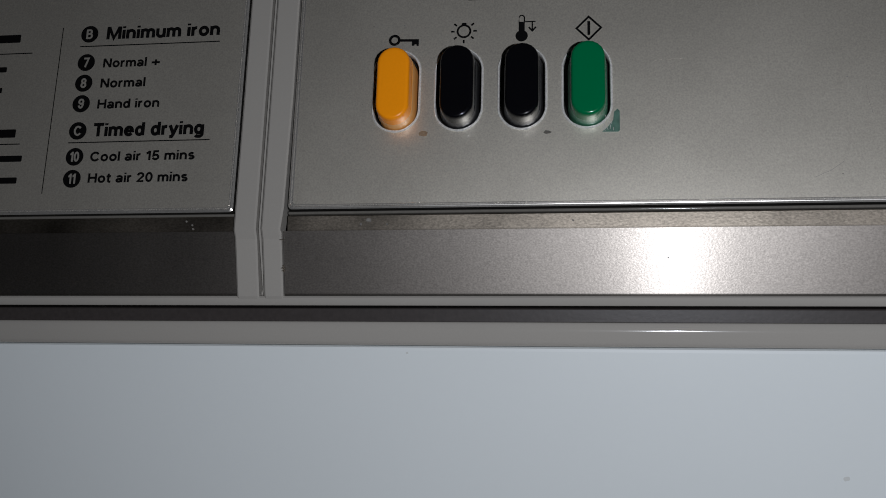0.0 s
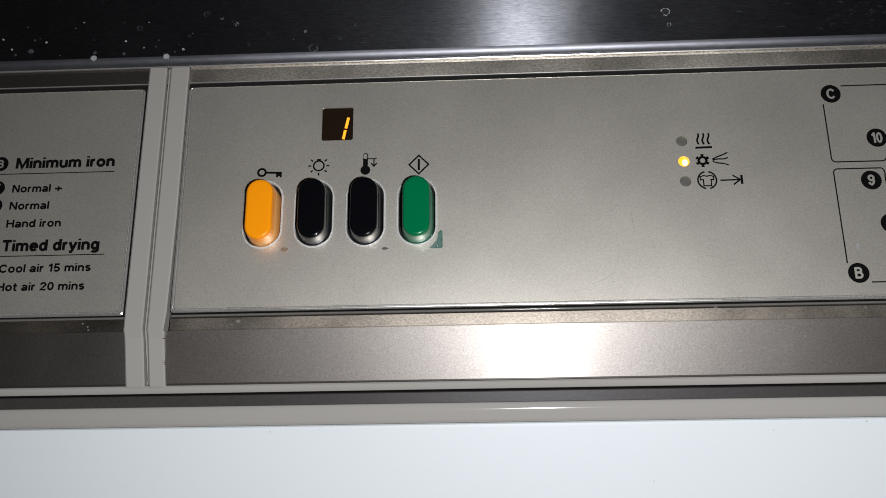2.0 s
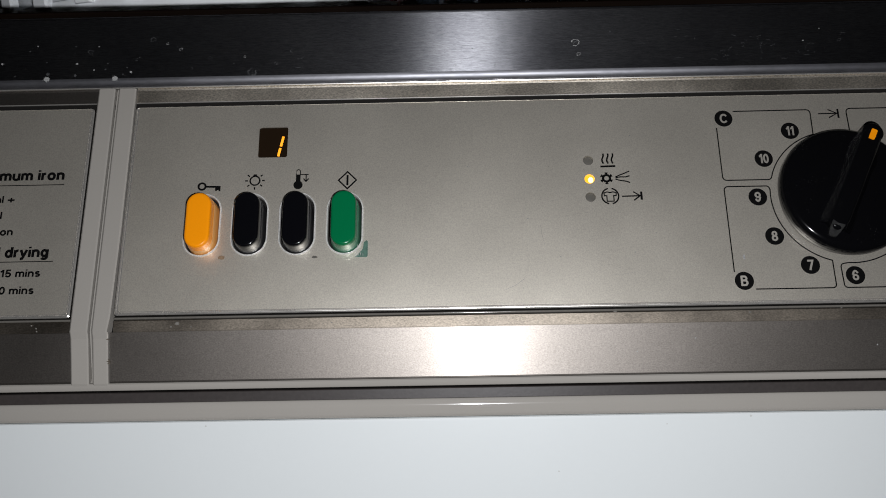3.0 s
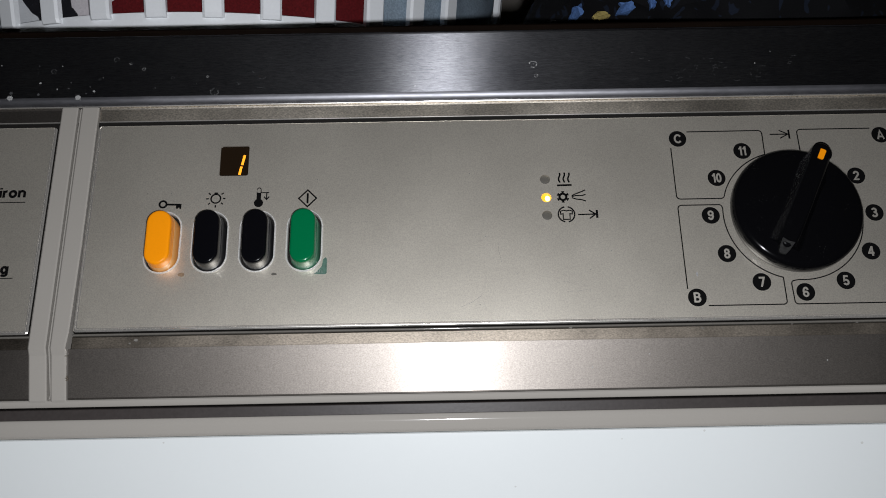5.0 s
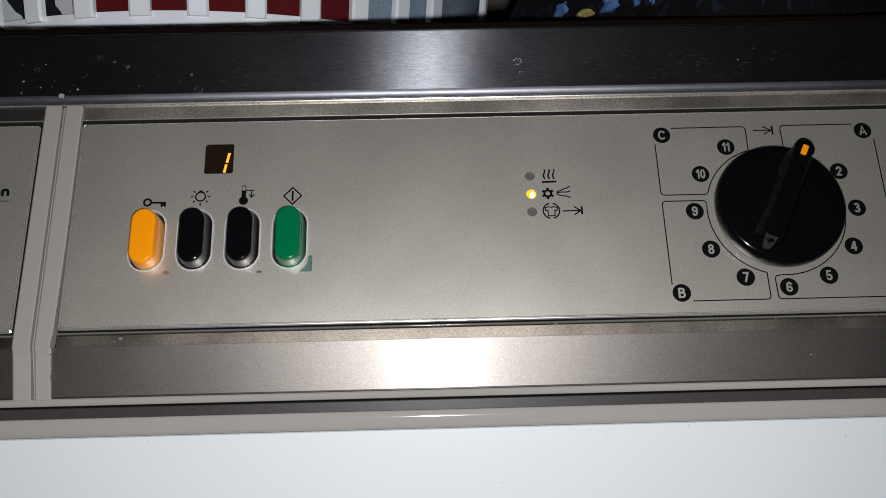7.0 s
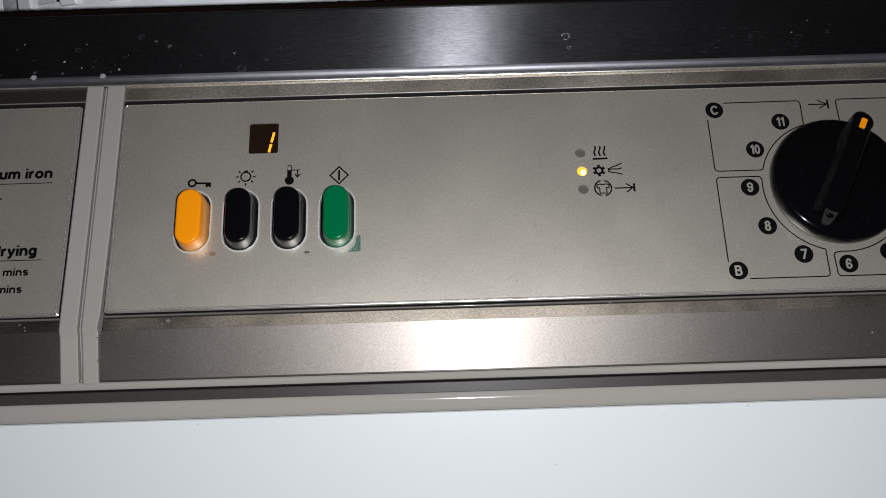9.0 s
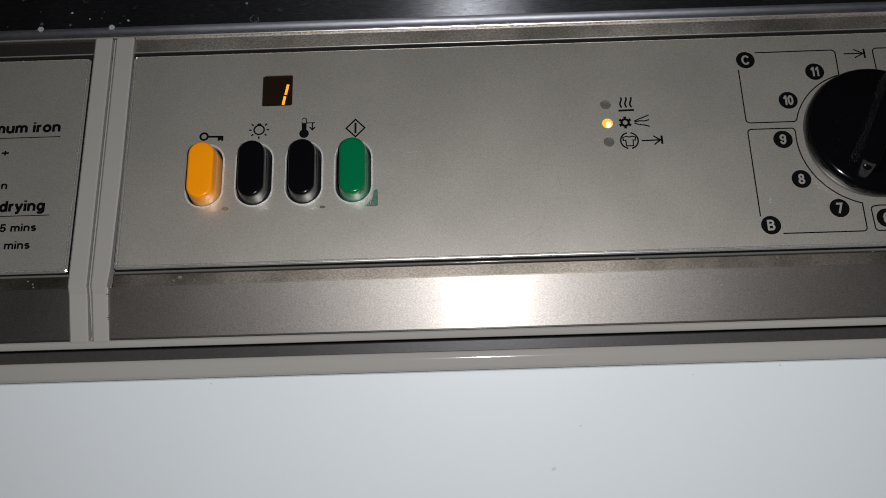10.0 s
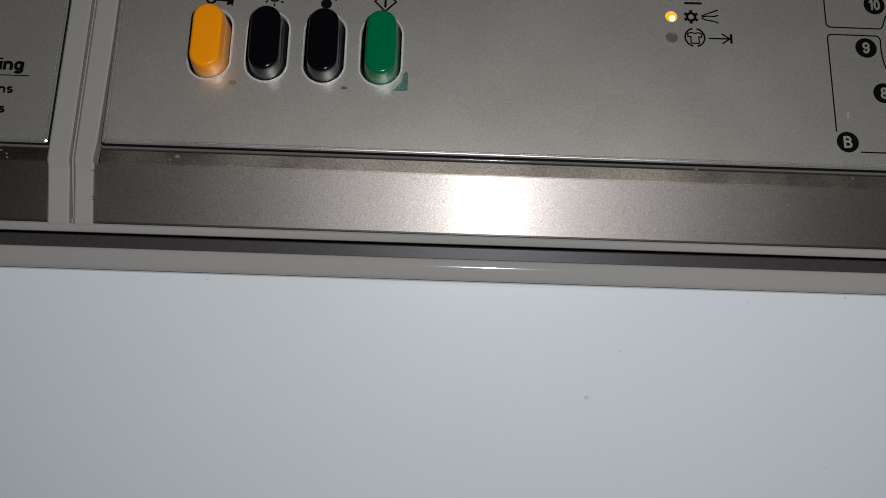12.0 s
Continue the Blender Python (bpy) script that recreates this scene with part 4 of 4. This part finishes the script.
# tiny chips and dots on the rail, trim and white front
FRONTM = Matrix.Translation((0, -0.029, Z0)) @ pose(0, 0, 0, 90, 0, 0)
for i, (u, v, r) in enumerate(((101.4, -143.2, 0.9), (167.9, -165.2, 0.3), (177.4, -163.4, 0.3), (237.4, -115.1, 0.6), (111.0, -128.5, 0.4), (180.0, -109.6, 0.5), (150.0, -112.0, 0.3), (-16.0, -110.2, 0.4), (262.0, -112.5, 0.35))):
    blot("dirt_speck", u, v, r, r * 0.9, SPECK, front, 90 + i, 0.02, FRONTM)
RAILM = Matrix.Translation((0, -0.0275, Z0)) @ pose(0, 0, 0, 90, 0, 0)
for i, (u, v, r) in enumerate(((13.0, -88.0, 0.35), (55.0, -84.0, 0.2), (140.0, -86.0, 0.3), (201.0, -87.0, 0.3), (-20.0, -90.0, 0.2), (161.0, -81.5, 0.25), (226.0, -85.0, 0.3), (28.0, -89.5, 0.25))):
    blot("dirt_speck", u, v, r, r, LIME, dryer, 120 + i, 0.05, RAILM)
for points in ([(-51.2, -86.2), (-50.0, -86.4)], [(-51.0, -87.0), (-50.1, -86.9)], [(-50.6, -85.4), (-50.4, -87.3)], [(-51.2, -78.2), (-50.1, -78.3)]):
    bm = bmesh.new()
    ribbon(bm, points, 0.2, 0.6, 1.55)
    link("scuff_mark", bm, DIRT_BROWN, dryer, "", RAILM)

# ---- laundry basket on the lid ----
BX, BY, BZ, BR = -0.048, 0.255, Z0 + 0.0497, 0.170
basket = base("laundry_basket", BX, BY, BZ, "white round slatted laundry basket full of clothes", "laundry basket")


def turned(rings, n, a0=0.0):
    """A body of revolution about the basket's axis from (radius, height) pairs."""
    bm = bmesh.new()
    loops(bm, [[(BX + r * math.sin(math.tau * i / n + a0), BY - r * math.cos(math.tau * i / n + a0), BZ + h) for i in range(n)] for r, h in rings], True, False, False)
    return bm


link("basket_foot", turned([(0.0, 0.0), (BR - 0.004, 0.0), (BR, 0.003), (BR, 0.0263), (BR - 0.003, 0.0273), (BR - 0.0035, 0.004), (0.0, 0.004)], 96), BASKET_WHITE, basket, smooth=True)
link("basket_rim", turned([(BR + 0.026, 0.236), (BR + 0.036, 0.240), (BR + 0.036, 0.252), (BR + 0.030, 0.256), (BR + 0.026, 0.252), (BR + 0.026, 0.236)], 96), BASKET_WHITE, basket, smooth=True)
SLATS = 39
for i in range(SLATS):
    if i in (7, 8):   # the wide opening under the grip
        continue
    a = math.tau * i / SLATS - radians(0.6)
    bm = bmesh.new()
    rings = []
    for h, out in ((0.0235, 0.0012), (0.0255, 0.0022), (0.10, 0.0105), (0.238, 0.0270)):
        ring = []
        for s, d in ((-0.0052, -0.003), (-0.0052, 0.0), (-0.0040, 0.0012), (0.0040, 0.0012), (0.0052, 0.0), (0.0052, -0.003)):
            r = BR + out + d
            ring.append((BX + r * math.sin(a) + s * math.cos(a), BY - r * math.cos(a) + s * math.sin(a), BZ + h))
        rings.append(ring)
    loops(bm, rings)
    link("slat", bm, BASKET_WHITE, basket)


def heap(name, cx, cy, cz, rx, ry, rz, mat, seed, label, rough=0.18):
    """A soft crumpled heap of cloth with folds."""
    bm = bmesh.new()
    bmesh.ops.create_icosphere(bm, subdivisions=5, radius=1)
    for v in bm.verts:
        p = v.co.copy()
        fold = noise.noise(p * 2.1 + Vector((seed, 0, 0))) * rough + abs(noise.noise(p * 5.0 + Vector((0, seed, 0)))) * rough * 0.5
        q = p * (1 + fold)
        v.co = (cx + q.x * rx, cy + q.y * ry, cz + max(q.z, -0.62) * rz)
    return tagged(link(name, bm, mat, smooth=True), label, "clothes")


def inside(name, a0, a1, h0, h1, mat, seed, label, r=None, sag=0.003):
    """A piece of clothing pressed against the inside of the basket's slats."""
    bm = bmesh.new()
    n, k = 30, 16
    r = r or BR - 0.010
    rings = []
    for depth in (0.0, -0.012):
        for j in (range(k + 1) if depth == 0.0 else range(k, -1, -1)):
            t = j / k
            row = []
            for i in range(n + 1):
                a = radians(a0 + (a1 - a0) * i / n)
                h = h0 + (h1 - h0) * t + 0.010 * noise.noise(Vector((a * 3, seed, t * 0.6)))
                rr = r + depth + h * 0.10 + sag * noise.noise(Vector((a * 9, h * 55, seed)))
                row.append((BX + rr * math.sin(a), BY - rr * math.cos(a), BZ + max(h, 0.006)))
            rings.append(row)
    loops(bm, rings + [rings[0]], False, False, False)
    bmesh.ops.remove_doubles(bm, verts=bm.verts, dist=1e-6)
    bmesh.ops.holes_fill(bm, edges=bm.edges)
    return tagged(link(name, bm, mat, smooth=True), label, "clothes")


inside("patterned_shirt", -80, -16, 0.005, 0.17, ZEBRA, 2.3, "black and white patterned shirt in the basket")
inside("pale_shirt", -17, -8.5, 0.005, 0.16, PALE, 3.3, "pale cotton shirt in the white basket")
inside("maroon_shirt", -9.5, 48, 0.005, 0.15, MAROON, 5.1, "maroon cotton shirt in the white basket")
inside("blue_towel", 39, 92, 0.029, 0.16, BLUE_GREY, 7.7, "blue-grey cotton towel in the white basket", r=BR - 0.0055)
heap("dark_jumper", BX, BY, BZ + 0.10, 0.130, 0.130, 0.11, BLACK_CLOTH, 11.0, "dark jumper filling the white basket")

# dark clothes lying on the lid beside the basket
black_heap = heap("black_garment", 0.238, 0.118, Z0 + 0.0837, 0.098, 0.080, 0.055, BLUE_PRINT, 3.0, "black garment with blue and yellow print", 0.22)
heap("navy_garment", 0.285, 0.235, Z0 + 0.0807, 0.055, 0.075, 0.052, NAVY, 8.0, "navy garment crumpled on the lid", 0.22)

BLUE_MOTIF = cloth("blue_motif", (0.07, 0.14, 0.32))
GREY_MOTIF = cloth("grey_motif", (0.10, 0.10, 0.10))


def motif(parent, x, z, rx, rz, mat, seed, label):
    """A small printed shape that follows the front of a garment."""
    near = [v.co for v in parent.data.vertices if v.co.y < 0.125]
    rnd = random.Random(seed)
    bm = bmesh.new()
    ring = []
    for i in range(14):
        a = math.tau * i / 14
        k = rnd.uniform(0.55, 1.1)
        px, pz = x + rx * k * math.sin(a), z + rz * k * math.cos(a)
        close = [c.y for c in near if (c.x - px) ** 2 + (c.z - pz) ** 2 < 0.005 ** 2]
        ring.append((px, min(close) - 0.001, pz))
    loops(bm, [ring, [(p[0], p[1] + 0.003, p[2]) for p in ring]])
    link("printed_motif", bm, mat, parent, label)


for i, (x, z, rx, rz, mat, label) in enumerate(((0.140, 0.0739, 0.006, 0.0022, GREY_MOTIF, "pale printed motif"), (0.153, 0.0762, 0.0032, 0.0034, BLUE_MOTIF, "blue printed motif"), (0.1635, 0.0728, 0.0045, 0.0016, YELLOW_PRINT, "yellow printed motif"),
                                                  (0.1735, 0.0742, 0.0045, 0.0024, BLUE_MOTIF, "blue printed motif"), (0.185, 0.0756, 0.002, 0.0034, BLUE_MOTIF, "blue printed motif"), (0.1915, 0.0755, 0.0016, 0.0032, BLUE_MOTIF, "blue printed motif"))):
    motif(black_heap, x, Z0 + z - 0.0055, rx, rz, mat, 200 + i, label)
